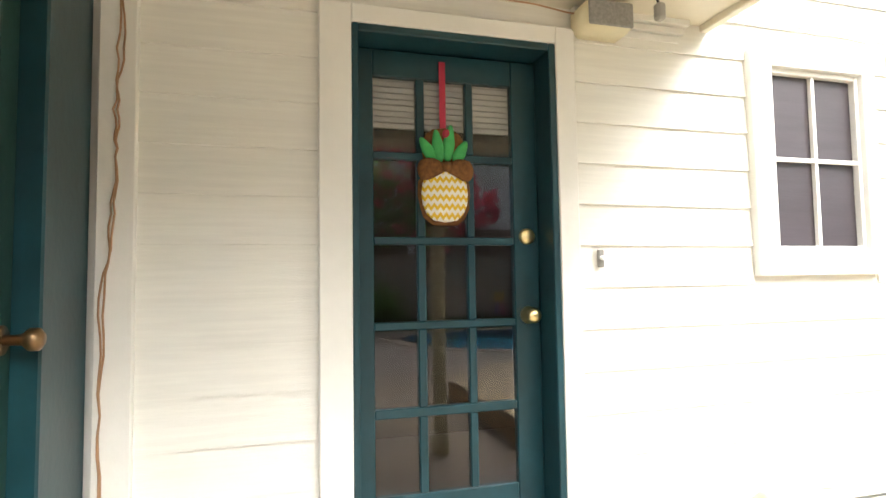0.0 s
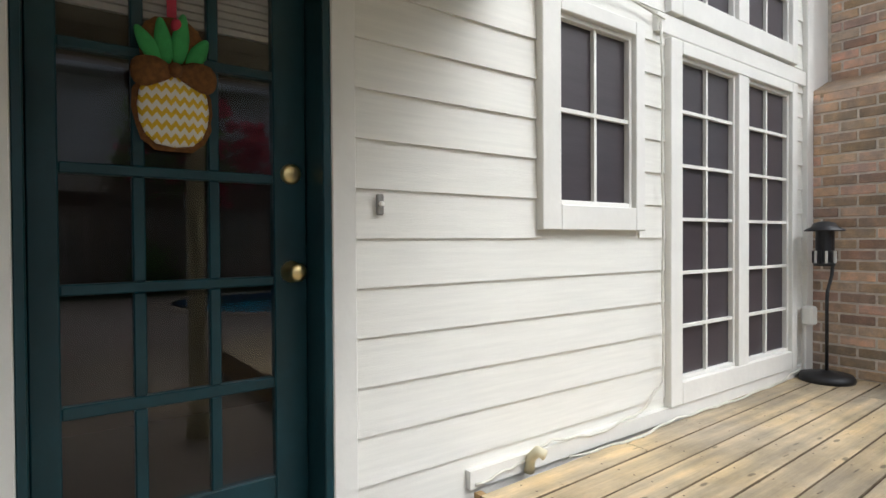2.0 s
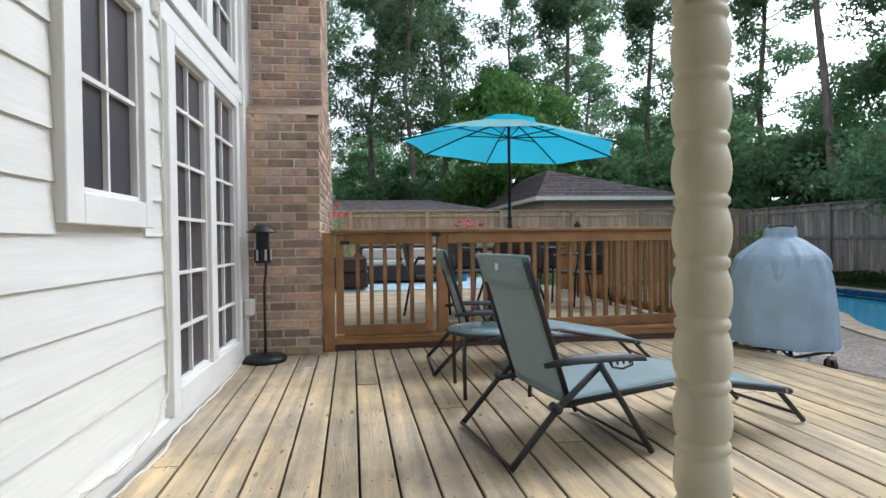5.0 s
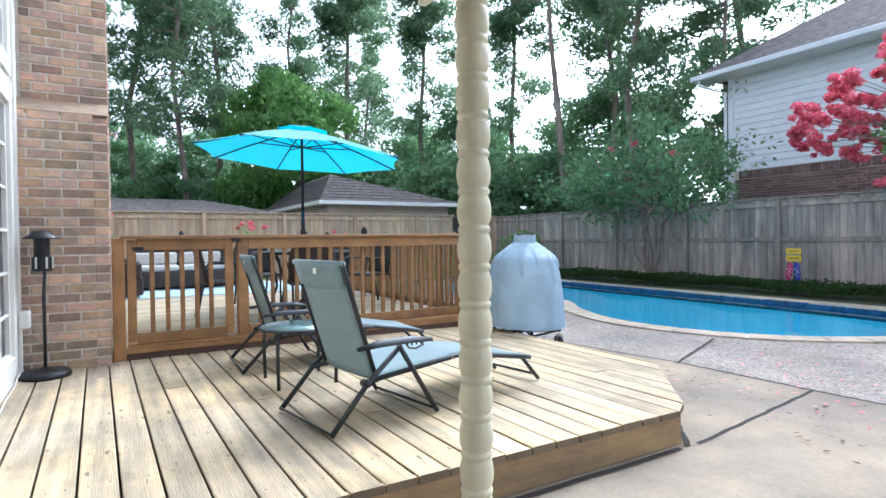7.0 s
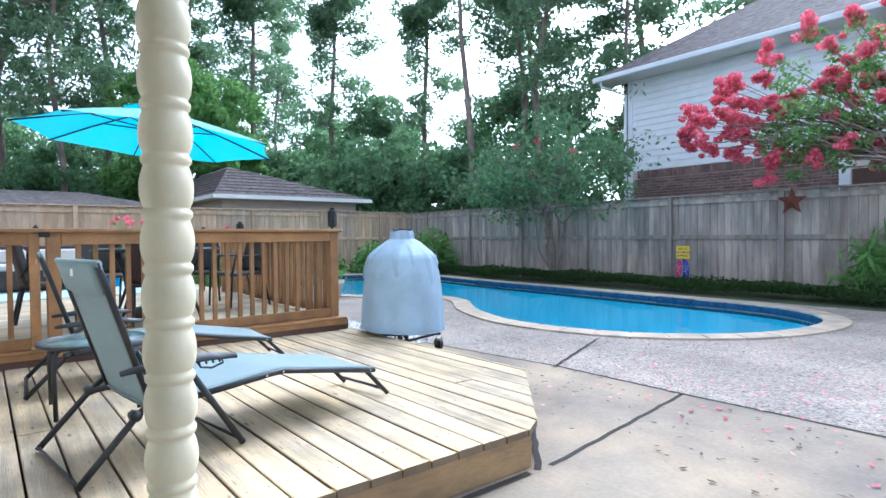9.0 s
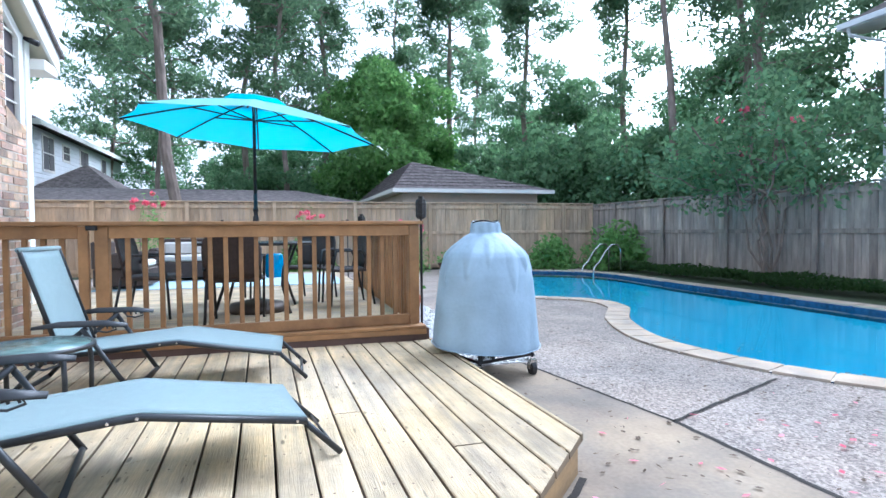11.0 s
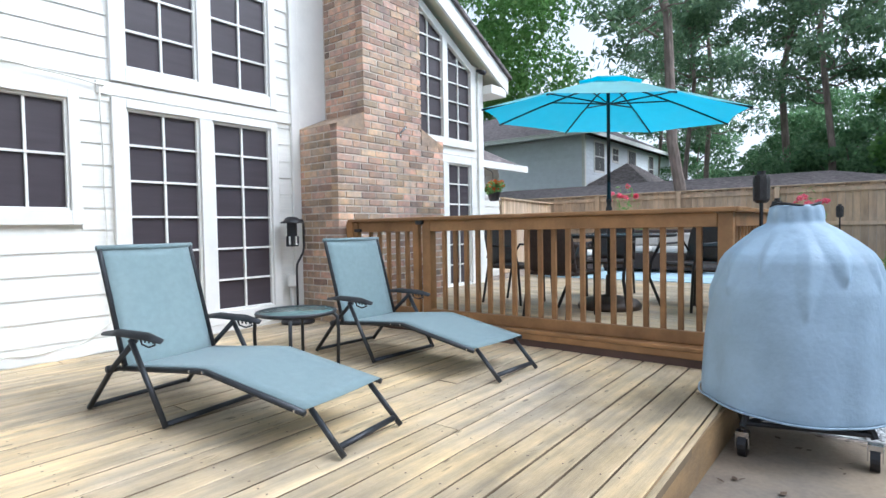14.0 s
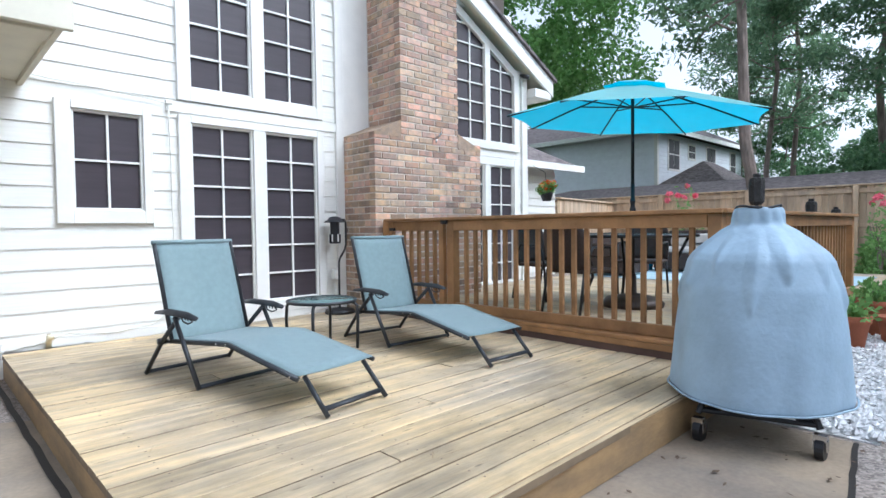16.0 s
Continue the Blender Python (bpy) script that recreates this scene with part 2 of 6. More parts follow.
PINE = leaf_mat("pine_needles", (0.12, 0.21, 0.12), (0.25, 0.37, 0.20))
DARKLEAF = leaf_mat("dark_leaf", (0.11, 0.22, 0.11), (0.24, 0.39, 0.19))
PINK = leaf_mat("pink_blossom", (0.78, 0.12, 0.20), (0.92, 0.36, 0.44))
HEDGELEAF = leaf_mat("hedge_leaf", (0.03, 0.07, 0.015), (0.06, 0.12, 0.03))


# ---- shapes ----
def thing(name, label="", category="", group="", kind="", at=(0, 0, 0), rz=0):
    ob = new(name)
    ob.matrix_basis = pose(*at, 0, 0, rz)
    ob.empty_display_size = 0.1
    return tagged(ob, label, category, group, kind)


def mesh_of(bm, name, material, smooth=False):
    me = bpy.data.meshes.new(name)
    bm.normal_update()
    bm.to_mesh(me)
    bm.free()
    for mm in material if isinstance(material, (list, tuple)) else (material,):
        me.materials.append(mm)
    if smooth:
        me.polygons.foreach_set("use_smooth", [True] * len(me.polygons))
    return me


def part(name, bm, material, parent=None, label="", smooth=False, kind=""):
    ob = new(name, mesh_of(bm, name, material, smooth))
    ob.parent = parent
    return tagged(ob, label, kind=kind)


def piece(name, me, parent, m):
    ob = new(name, me)
    ob.parent = parent
    ob.matrix_basis = m
    return ob


def box(bm, x0, x1, y0, y1, z0, z1, c=0.0):
    vs = [bm.verts.new((x, y, z)) for z in (z0, z1) for y in (y0, y1) for x in (x0, x1)]
    fs = [bm.faces.new([vs[i] for i in f]) for f in ((0, 2, 3, 1), (4, 5, 7, 6), (0, 1, 5, 4), (2, 6, 7, 3), (0, 4, 6, 2), (1, 3, 7, 5))]
    if c:
        bmesh.ops.bevel(bm, geom=list({e for f in fs for e in f.edges}), offset=c, segments=1, affect="EDGES")
    return bm


def boxes(*rows, c=0.0):
    bm = bmesh.new()
    for r in rows:
        box(bm, *r, c=c)
    return bm


def prism(points, z0, z1):
    """An upright prism on a polygon of (x, y) that runs anticlockwise."""
    bm = bmesh.new()
    a, b = [bm.verts.new((x, y, z0)) for x, y in points], [bm.verts.new((x, y, z1)) for x, y in points]
    bm.faces.new(b)
    bm.faces.new(a[::-1])
    for i in range(len(a)):
        j = (i + 1) % len(a)
        bm.faces.new((a[i], a[j], b[j], b[i]))
    return bm


def tube(bm, pts, r, n=8, squash=1.0):
    """A round bar along a line of points."""
    pts = [Vector(p) for p in pts]
    rings = []
    side = None
    for i, p in enumerate(pts):
        d = (pts[min(i + 1, len(pts) - 1)] - pts[max(i - 1, 0)]).normalized()
        if side is None:
            side = d.orthogonal().normalized()
        side = (side - d * side.dot(d)).normalized()
        up = d.cross(side)
        rr = r[i] if isinstance(r, (list, tuple)) else r
        rings.append([bm.verts.new(p + side * (math.cos(a) * rr) + up * (math.sin(a) * rr * squash)) for a in (2 * math.pi * k / n for k in range(n))])
    for a, b in zip(rings, rings[1:]):
        for k in range(n):
            bm.faces.new((a[k], a[(k + 1) % n], b[(k + 1) % n], b[k]))
    bm.faces.new(rings[0][::-1])
    bm.faces.new(rings[-1])
    return bm


def lathe(bm, profile, n=24, at=(0, 0, 0), wob=None):
    rings = []
    for r, z in profile:
        rings.append([bm.verts.new((at[0] + r * (wob(a, z) if wob else 1) * math.cos(a), at[1] + r * (wob(a, z) if wob else 1) * math.sin(a), at[2] + z)) for a in (2 * math.pi * k / n for k in range(n))])
    for a, b in zip(rings, rings[1:]):
        for k in range(n):
            bm.faces.new((a[k], a[(k + 1) % n], b[(k + 1) % n], b[k]))
    bm.faces.new(rings[0][::-1])
    bm.faces.new(rings[-1])
    return bm


def smooth_loop(points, per=8):
    """A closed curve through the points."""
    out, n = [], len(points)
    for i in range(n):
        p0, p1, p2, p3 = (np.array(points[(i + k) % n], float) for k in (-1, 0, 1, 2))
        for s in range(per):
            t = s / per
            out.append(tuple(0.5 * (2 * p1 + (p2 - p0) * t + (2 * p0 - 5 * p1 + 4 * p2 - p3) * t * t + (3 * p1 - p0 - 3 * p2 + p3) * t ** 3)))
    return out


# ---- ground, patio and pool ----
POOL = smooth_loop([(13.2, -5.2), (10.6, -4.55), (9.3, -4.75), (8.3, -5.75), (7.3, -5.75), (6.2, -5.05), (4.9, -4.65), (3.5, -5.0), (2.55, -6.1), (2.4, -7.6), (3.3, -8.55), (5.4, -8.75), (9.5, -8.8), (13.2, -8.9), (14.6, -7.2)], 8)


def inset(loop, d):
    """The loop moved outwards by d."""
    n, out = len(loop), []
    for i in range(n):
        (ax, ay), (bx, by) = loop[i - 1], loop[(i + 1) % n]
        tx, ty = bx - ax, by - ay
        k = math.hypot(tx, ty)
        out.append((loop[i][0] - ty / k * d * TURNS, loop[i][1] + tx / k * d * TURNS))
    return out


area = sum(POOL[i - 1][0] * POOL[i][1] - POOL[i][0] * POOL[i - 1][1] for i in range(len(POOL)))
TURNS = -1 if area > 0 else 1


def ring_mesh(a, b, za, zb):
    bm = bmesh.new()
    va, vb = [bm.verts.new((*p, za)) for p in a], [bm.verts.new((*p, zb)) for p in b]
    for i in range(len(a)):
        j = (i + 1) % len(a)
        bm.faces.new((va[i], va[j], vb[j], vb[i]))
    bmesh.ops.recalc_face_normals(bm, faces=bm.faces)
    return bm


def sheet_with_hole(outer, hole, z):
    """A flat sheet out to the outer polygon with a hole in it."""
    bm = bmesh.new()
    loops = []
    for pts in (outer, hole):
        vs = [bm.verts.new((*p, z)) for p in pts]
        loops += [bm.edges.new((vs[i - 1], vs[i])) for i in range(len(vs))]
    bmesh.ops.triangle_fill(bm, use_beauty=True, edges=loops)
    for f in bm.faces:
        if f.normal.z < 0:
            f.normal_flip()
    return bm


COP = inset(POOL, 0.30)
tagged(part("ground", sheet_with_hole([(-900, -900), (900, -900), (900, 900), (-900, 900)], [(-6, -11.4), (16.5, -11.4), (16.5, 12), (-6, 12)], -0.03), SOIL), "dark green ground cover under trees", "ground", kind="structure")
patio = thing("pavement", "exposed aggregate concrete patio with joints", "patio", kind="structure")
part("pavement_sheet", sheet_with_hole([(-6, -9.3), (16.2, -9.3), (16.2, 12), (-6, 12)], COP, 0.0), AGGREGATE, patio)
part("bed", boxes((-6, 16.5, -11.4, -9.3, -0.2, 0.0)), SOIL, patio, "planted bed along the fence")
SMOOTH = [(-5.9, -3.45), (1.85, -3.12), (3.0, -3.1), (4.6, -2.86), (4.6, -1.0), (1.0, 1.0), (1.0, 1.99), (-0.5, 1.99), (-5.9, 1.0)]
part("slab", prism(SMOOTH, -0.1, 0.006), CONCRETE, patio, "smooth concrete walkway")


def joint(name, a, b, w=0.025, z=0.008):
    (ax, ay), (bx, by) = a, b
    n = 14
    bm = bmesh.new()
    ps = []
    for i in range(n + 1):
        f = i / n
        j = 0.004 * math.sin(i * 2.3 + ax)
        ps.append((ax + (bx - ax) * f + j, ay + (by - ay) * f + j))
    k = math.hypot(bx - ax, by - ay)
    ox, oy = -(by - ay) / k * w / 2, (bx - ax) / k * w / 2
    lo = [(bm.verts.new((x + ox, y + oy, z)), bm.verts.new((x - ox, y - oy, z))) for x, y in ps]
    for (p, q), (r, s) in zip(lo, lo[1:]):
        bm.faces.new((p, q, s, r))
    return part(name, bm, DARKGAP, patio, "dark open joint")


joint("joint", (4.6, -2.86), (3.0, -3.1))
joint("joint", (3.0, -3.1), (1.85, -3.12), 0.035)
joint("joint", (1.85, -3.12), (-5.5, -3.45), 0.035)
joint("joint", (1.62, -1.45), (1.85, -3.12), 0.03)
joint("joint", (3.0, -3.1), (3.55, -4.45), 0.025)
joint("drain_strip", (1.61, 1.9), (1.62, -1.3), 0.035, 0.012)
joint("drain_strip", (1.62, -1.36), (2.48, -2.2), 0.035, 0.012)
part("coping_sheet", ring_mesh(COP, POOL, 0.012, 0.012), MORTAR, patio)

pool = thing("pool", "kidney-shaped swimming pool with clear blue water", "swimming pool", kind="structure")
bowl = inset(POOL, -0.35)
part("tile_band", ring_mesh(POOL, POOL, 0.012, -0.17), POOLTILE, pool, "dark blue waterline tiles")
part("pool_wall", ring_mesh(POOL, bowl, -0.17, -1.3), POOLWALL, pool)
bm = bmesh.new()
bm.faces.new([bm.verts.new((*p, -1.3)) for p in (bowl if TURNS < 0 else bowl[::-1])])
part("pool_floor", bm, POOLWALL, pool)
bm = bmesh.new()
bm.faces.new([bm.verts.new((*p, -0.05)) for p in (POOL if TURNS < 0 else POOL[::-1])])
surface = part("water", bm, WATER, pool, "still clear pool water")
surface.visible_shadow = False
n = len(POOL)
for i in range(0, n, 2):
    a, b, c = (POOL[(i + k) % n] for k in range(3))
    d, e, f = (COP[(i + k) % n] for k in range(3))
    bm = bmesh.new()
    g = 0.03
    lo = lambda p, q: (p[0] + (q[0] - p[0]) * g, p[1] + (q[1] - p[1]) * g)
    pts = [lo(a, c), b, lo(c, a), lo(f, d), e, lo(d, f)]
    if TURNS > 0:
        pts = pts[::-1]
    pts = pts[::-1] if sum(pts[k - 1][0] * pts[k][1] - pts[k][0] * pts[k - 1][1] for k in range(6)) < 0 else pts
    part("coping_stone", prism(pts, 0.0, 0.022), COPING, pool)

# ---- house wall ----
WALL_Y, LAP = 2.0, 0.1675
OPEN = [(0.175, 1.18, 0.0, 2.2), (2.05, 2.775, 1.195, 2.21), (3.0, 4.53, 0.27, 2.20), (3.0, 4.53, 2.33, 4.7), (6.55, 7.95, 0.2, 2.14), (6.55, 7.98, 2.27, 4.3)]
HOLES = [(0.29, 1.095, 0.0, 2.13), (2.165, 2.70, 1.305, 2.14), (3.11, 4.45, 0.39, 2.13), (3.11, 4.45, 2.45, 4.6), (6.65, 7.86, 0.32, 2.04), (6.65, 7.87, 2.39, 4.2)]
wall = thing("wall_house", "white painted lap siding house wall", "wall", kind="structure")
xs = sorted({-0.68, 8.17, *[v for h in HOLES for v in h[:2]]})
bm = bmesh.new()
for a, b in zip(xs, xs[1:]):
    z = -0.1
    for h in sorted((h for h in HOLES if h[0] < (a + b) / 2 < h[1]), key=lambda h: h[2]):
        if h[2] > z:
            box(bm, a, b, WALL_Y, WALL_Y + 0.15, z, h[2])
        z = h[3]
    top = min(6.2, 3.30 + (8.6 - b) * 0.53)
    box(bm, a, b, WALL_Y, WALL_Y + 0.15, z, max(z + 0.1, top))
part("wall_core", bm, TRIM, wall)


def plank(x0, x1, z, parent, y=WALL_Y, material=WHITE, h=LAP, deep=0.016):
    bm = bmesh.new()
    prof = [(y - deep, z), (y - 0.004, z + h + 0.012), (y, z + h + 0.012), (y, z)]
    a, b = [bm.verts.new((x0, *p)) for p in prof], [bm.verts.new((x1, *p)) for p in prof]
    bm.faces.new(a[::-1])
    bm.faces.new(b)
    for i in range(4):
        j = (i + 1) % 4
        bm.faces.new((a[i], a[j], b[j], b[i]))
    bmesh.ops.recalc_face_normals(bm, faces=bm.faces)
    return part("plank", bm, material, parent)


for k in range(0, 31):
    z = -0.0125 + LAP * k
    mid = z + LAP / 2
    spans = [(-0.51, 4.70), (6.0, 8.06)]
    for o in OPEN:
        if o[2] + 0.03 < mid < o[3] - 0.03:
            spans = [q for s in spans for q in ([(s[0], min(s[1], o[0])), (max(s[0], o[1]), s[1])] if o[0] < s[1] and o[1] > s[0] else [s])]
    for a, b in spans:
        b = min(b, 8.6 - (z + LAP - 3.25) / 0.53) if z > 3.1 else b
        if b - a > 0.03:
            plank(a, b, z, wall)
part("corner_board", boxes((4.70, 4.80, 1.955, 2.0, 0.0, 5.2), c=0.003), TRIM, wall)
part("corner_board", boxes((8.06, 8.19, 1.955, 2.16, 0.0, 3.45), c=0.003), TRIM, wall)
part("corner_board", boxes((-0.51, -0.40, 1.955, 2.0, 0.0, 2.3), c=0.003), TRIM, wall)
part("skirt_board", boxes((1.66, 4.7, 1.962, 1.998, 0.2, 0.27)), TRIM, wall)
part("band_board", boxes((2.90, 4.70, 1.965, 1.999, 2.215, 2.315), c=0.003), TRIM, wall)


def trim_frame(parent, o, h, y=1.95):
    (a, b, c, d), (e, f, g, k) = o, h
    part("casing", boxes((a, e, y, 1.999, c, d), c=0.004), TRIM, parent)
    part("casing", boxes((f, b, y, 1.999, c, d), c=0.004), TRIM, parent)
    part("casing", boxes((e, f, y, 1.999, k, d), c=0.004), TRIM, parent)
    if c > 0.1:
        part("sill", boxes((e, f, y, 1.999, c, g), c=0.004), TRIM, parent)


def lites(parent, x0, x1, z0, z1, cols, rows, y=2.005, slope=0.0):
    """A sash with thin bars and dark screened panes; slope: how the head falls to the right."""
    s = 0.022
    part("window_frame", boxes((x0, x0 + s, y - 0.03, y + 0.03, z0, z1), (x1 - s, x1, y - 0.03, y + 0.03, z0, z1), (x0 + s, x1 - s, y - 0.03, y + 0.03, z0, z0 + s), (x0 + s, x1 - s, y - 0.03, y + 0.03, z1 - s, z1), c=0.003), TRIM, parent)
    w, h = (x1 - x0) / cols, (z1 - z0) / rows
    for i in range(1, cols):
        part("glazing_bar", boxes((x0 + i * w - 0.009, x0 + i * w + 0.009, y - 0.02, y, z0 + s, z1 - s)), TRIM, parent)
    for j in range(1, rows):
        part("glazing_bar", boxes((x0 + s, x1 - s, y - 0.024, y - 0.004, z0 + j * h - 0.009, z0 + j * h + 0.009)), TRIM, parent)
    for i in range(cols):
        for j in range(rows):
            part("pane", boxes((x0 + i * w, x0 + (i + 1) * w, y + 0.001, y + 0.006, z0 + j * h, z0 + (j + 1) * h)), SCREEN, parent)


w1 = thing("window_1", "small white window with dark solar screen", "window", kind="structure")
trim_frame(w1, OPEN[1], HOLES[1])
lites(w1, 2.165, 2.70, 1.305, 2.14, 2, 2)
w2 = thing("window_2", "tall paired white windows with dark screens", "window", kind="structure")
trim_frame(w2, OPEN[2], HOLES[2])
part("mullion", boxes((3.72, 3.845, 1.952, 2.05, 0.39, 2.13), c=0.003), TRIM, w2)
lites(w2, 3.11, 3.72, 0.39, 2.13, 2, 6)
lites(w2, 3.845, 4.45, 0.39, 2.13, 2, 6)
w3 = thing("window_3", "upper paired white windows with dark screens", "window", kind="structure")
trim_frame(w3, OPEN[3], HOLES[3])
part("mullion", boxes((3.72, 3.845, 1.952, 2.05, 2.45, 4.6), c=0.003), TRIM, w3)
lites(w3, 3.11, 3.72, 2.45, 4.6, 2, 7)
lites(w3, 3.845, 4.45, 2.45, 4.6, 2, 7)
w4 = thing("window_4", "tall white window beside the chimney", "window", kind="structure")
trim_frame(w4, OPEN[4], HOLES[4])
part("mullion", boxes((7.2, 7.32, 1.952, 2.05, 0.32, 2.04), c=0.003), TRIM, w4)
lites(w4, 6.65, 7.2, 0.32, 2.04, 2, 6)
lites(w4, 7.32, 7.86, 0.32, 2.04, 2, 6)
def raked(x0, x1, y0, y1, off, thick, slope=0.53, eave=(8.62, 3.27)):
    """A slab that follows the roof's slope."""
    bm = bmesh.new()
    z = lambda x: eave[1] + (eave[0] - x) * slope + off
    pts = [(x0, z(x0)), (x1, z(x1)), (x1, z(x1) + thick), (x0, z(x0) + thick)]
    a, b = [bm.verts.new((x, y0, q)) for x, q in pts], [bm.verts.new((x, y1, q)) for x, q in pts]
    bm.faces.new(a)
    bm.faces.new(b[::-1])
    for i in range(4):
        j = (i + 1) % 4
        bm.faces.new((a[i], b[i], b[j], a[j]))
    bmesh.ops.recalc_face_normals(bm, faces=bm.faces)
    return bm


w5 = thing("window_5", "tall raked white window under the gable", "window", kind="structure")
RAKE = lambda x: 3.40 + (7.87 - x) * 0.55


def upright(x0, x1, y0, y1, z0, drop=0.0):
    """An upright bar whose head follows the rake."""
    bm = bmesh.new()
    pts = [(x0, z0), (x1, z0), (x1, RAKE(x1) - drop), (x0, RAKE(x0) - drop)]
    a, b = [bm.verts.new((x, y0, z)) for x, z in pts], [bm.verts.new((x, y1, z)) for x, z in pts]
    bm.faces.new(a)
    bm.faces.new(b[::-1])
    for i in range(4):
        j = (i + 1) % 4
        bm.faces.new((a[i], b[i], b[j], a[j]))
    bmesh.ops.recalc_face_normals(bm, faces=bm.faces)
    return bm


part("sill", boxes((6.55, 7.98, 1.95, 1.999, 2.27, 2.385), c=0.004), TRIM, w5)
part("casing", upright(7.87, 7.98, 1.95, 1.999, 2.386, -0.1), TRIM, w5)
part("mullion", upright(7.22, 7.325, 1.952, 2.05, 2.386), TRIM, w5)
part("head_casing", raked(6.55, 7.98, 1.951, 1.999, 0, 0.12, 0.55, (7.87, 3.40)), TRIM, w5)
for a, b in ((6.65, 7.22), (7.325, 7.87)):
    part("pane", upright(a, b, 2.006, 2.012, 2.386), SCREEN, w5)
    part("glazing_bar", upright((a + b) / 2 - 0.009, (a + b) / 2 + 0.009, 1.985, 2.004, 2.386), TRIM, w5)
    for k in range(1, 7):
        z = 2.386 + k * 0.262
        hi = min(b, 7.87 - (z - 3.40) / 0.55)
        if hi > a + 0.05:
            part("glazing_bar", boxes((a, hi, 1.98, 2.0, z - 0.009, z + 0.009)), TRIM, w5)

# roof over the gable
roof = thing("roof_house", "gable roof with white fascia and soffit", "roof", kind="structure")


part("soffit", raked(2.0, 8.6, 1.83, 2.3, 0.0, 0.03), SOFFIT, roof)
part("fascia", raked(2.0, 8.65, 1.79, 1.83, -0.07, 0.24), TRIM, roof)
part("shingles", raked(2.0, 8.70, 1.75, 9.0, 0.18, 0.05), SHINGLE, roof)
part("eave_return", boxes((8.19, 8.6, 1.80, 2.3, 3.13, 3.26), c=0.006), TRIM, roof)
part("eave_fascia", boxes((8.60, 8.64, 1.83, 9.0, 3.2, 3.42)), TRIM, roof)
tagged(part("wall_end", boxes((8.02, 8.17, 2.15, 9.0, -0.1, 3.4)), WHITE), "white siding end wall of the house", "wall", kind="structure")

# ---- chimney ----
chimney = thing("chimney", "brick chimney with a stepped shoulder", "chimney", kind="structure")
CX0, CX1, CY, SX0, SX1, SHOULDER = 4.80, 6.47, 1.385, 5.17, 6.07, 2.17
part("mortar_core", boxes((CX0 + 0.008, CX1 - 0.008, CY + 0.008, 1.999, 0.0, SHOULDER - 0.02), (SX0 + 0.008, SX1 - 0.008, CY + 0.008, 1.999, SHOULDER - 0.02, 6.5)), MORTAR, chimney)
for s, (a, b, za) in {"shoulder_cap": (CX0, SX0, SHOULDER), "shoulder_cap.001": (CX1, SX1, SHOULDER - 0.06)}.items():
    bm = bmesh.new()
    pts = [(a, za - 0.03), (b, za - 0.03), (b, za + 0.16), (a, za)]
    lo, hi = [bm.verts.new((x, CY - 0.004, z)) for x, z in pts], [bm.verts.new((x, 1.998, z)) for x, z in pts]
    bm.faces.new(lo)
    bm.faces.new(hi[::-1])
    for i in range(4):
        j = (i + 1) % 4
        bm.faces.new((lo[i], hi[i], hi[j], lo[j]))
    bmesh.ops.recalc_face_normals(bm, faces=bm.faces)
    part("shoulder_cap", bm, BRICK, chimney, "sloping brick shoulder")
COURSE, BL, JOINT = 0.0731, 0.213, 0.014
bricks = []
for k in range(80):
    z = 0.205 + k * COURSE
    x0, x1 = (CX0, CX1) if z + COURSE < SHOULDER + 0.01 else (SX0, SX1)
    off = (k % 2) * BL / 2
    x = x0 - off
    while x < x1 - 0.02:
        a, b = max(x, x0), min(x + BL - JOINT, x1)
        if b - a > 0.03:
            bricks.append(("f", a, b, z))
        x += BL
    y = CY + 0.1 - (BL / 2 if k % 2 else 0)
    while y < 1.95:
        a, b = max(y, CY + 0.1), min(y + BL - JOINT, 1.975)
        if b - a > 0.03:
            bricks.append(("l", a, b, z))
        y += BL
bricks.sort(key=lambda q: (q[0] == "f" and q[1] > 5.6, q[3]))
forms = {}


def brick_mesh(side, length):
    key = (side, round(length, 3))
    if key not in forms:
        bm = box(bmesh.new(), 0, length if side == "f" else 0.1, 0, 0.1 if side == "f" else length, 0, COURSE - JOINT, c=0.004)
        forms[key] = mesh_of(bm, "brick", BRICK)
    return forms[key]


rest = bmesh.new()
for i, (s, a, b, z) in enumerate(bricks):
    jit = random.uniform(-0.003, 0.003)
    spot = (a, CY + jit, z) if s == "f" else ((CX0 if z + COURSE < SHOULDER + 0.01 else SX0) + jit, a, z)
    if i < 300:
        piece("brick", brick_mesh(s, b - a), chimney, pose(*spot))
    else:
        box(rest, spot[0], spot[0] + (b - a if s == "f" else 0.1), spot[1], spot[1] + (0.1 if s == "f" else b - a), z, z + COURSE - JOINT)
RESTBRICK = BRICK.copy()
rt = RESTBRICK.node_tree
g = rt.nodes.new("ShaderNodeNewGeometry")
for q in list(rt.links):
    if q.from_node.type == "OBJECT_INFO" and q.to_node.type == "MATH":
        rt.links.new(g.outputs["Random Per Island"], q.to_socket)
tagged(part("upper_bricks", rest, RESTBRICK, chimney), kind="stuff")

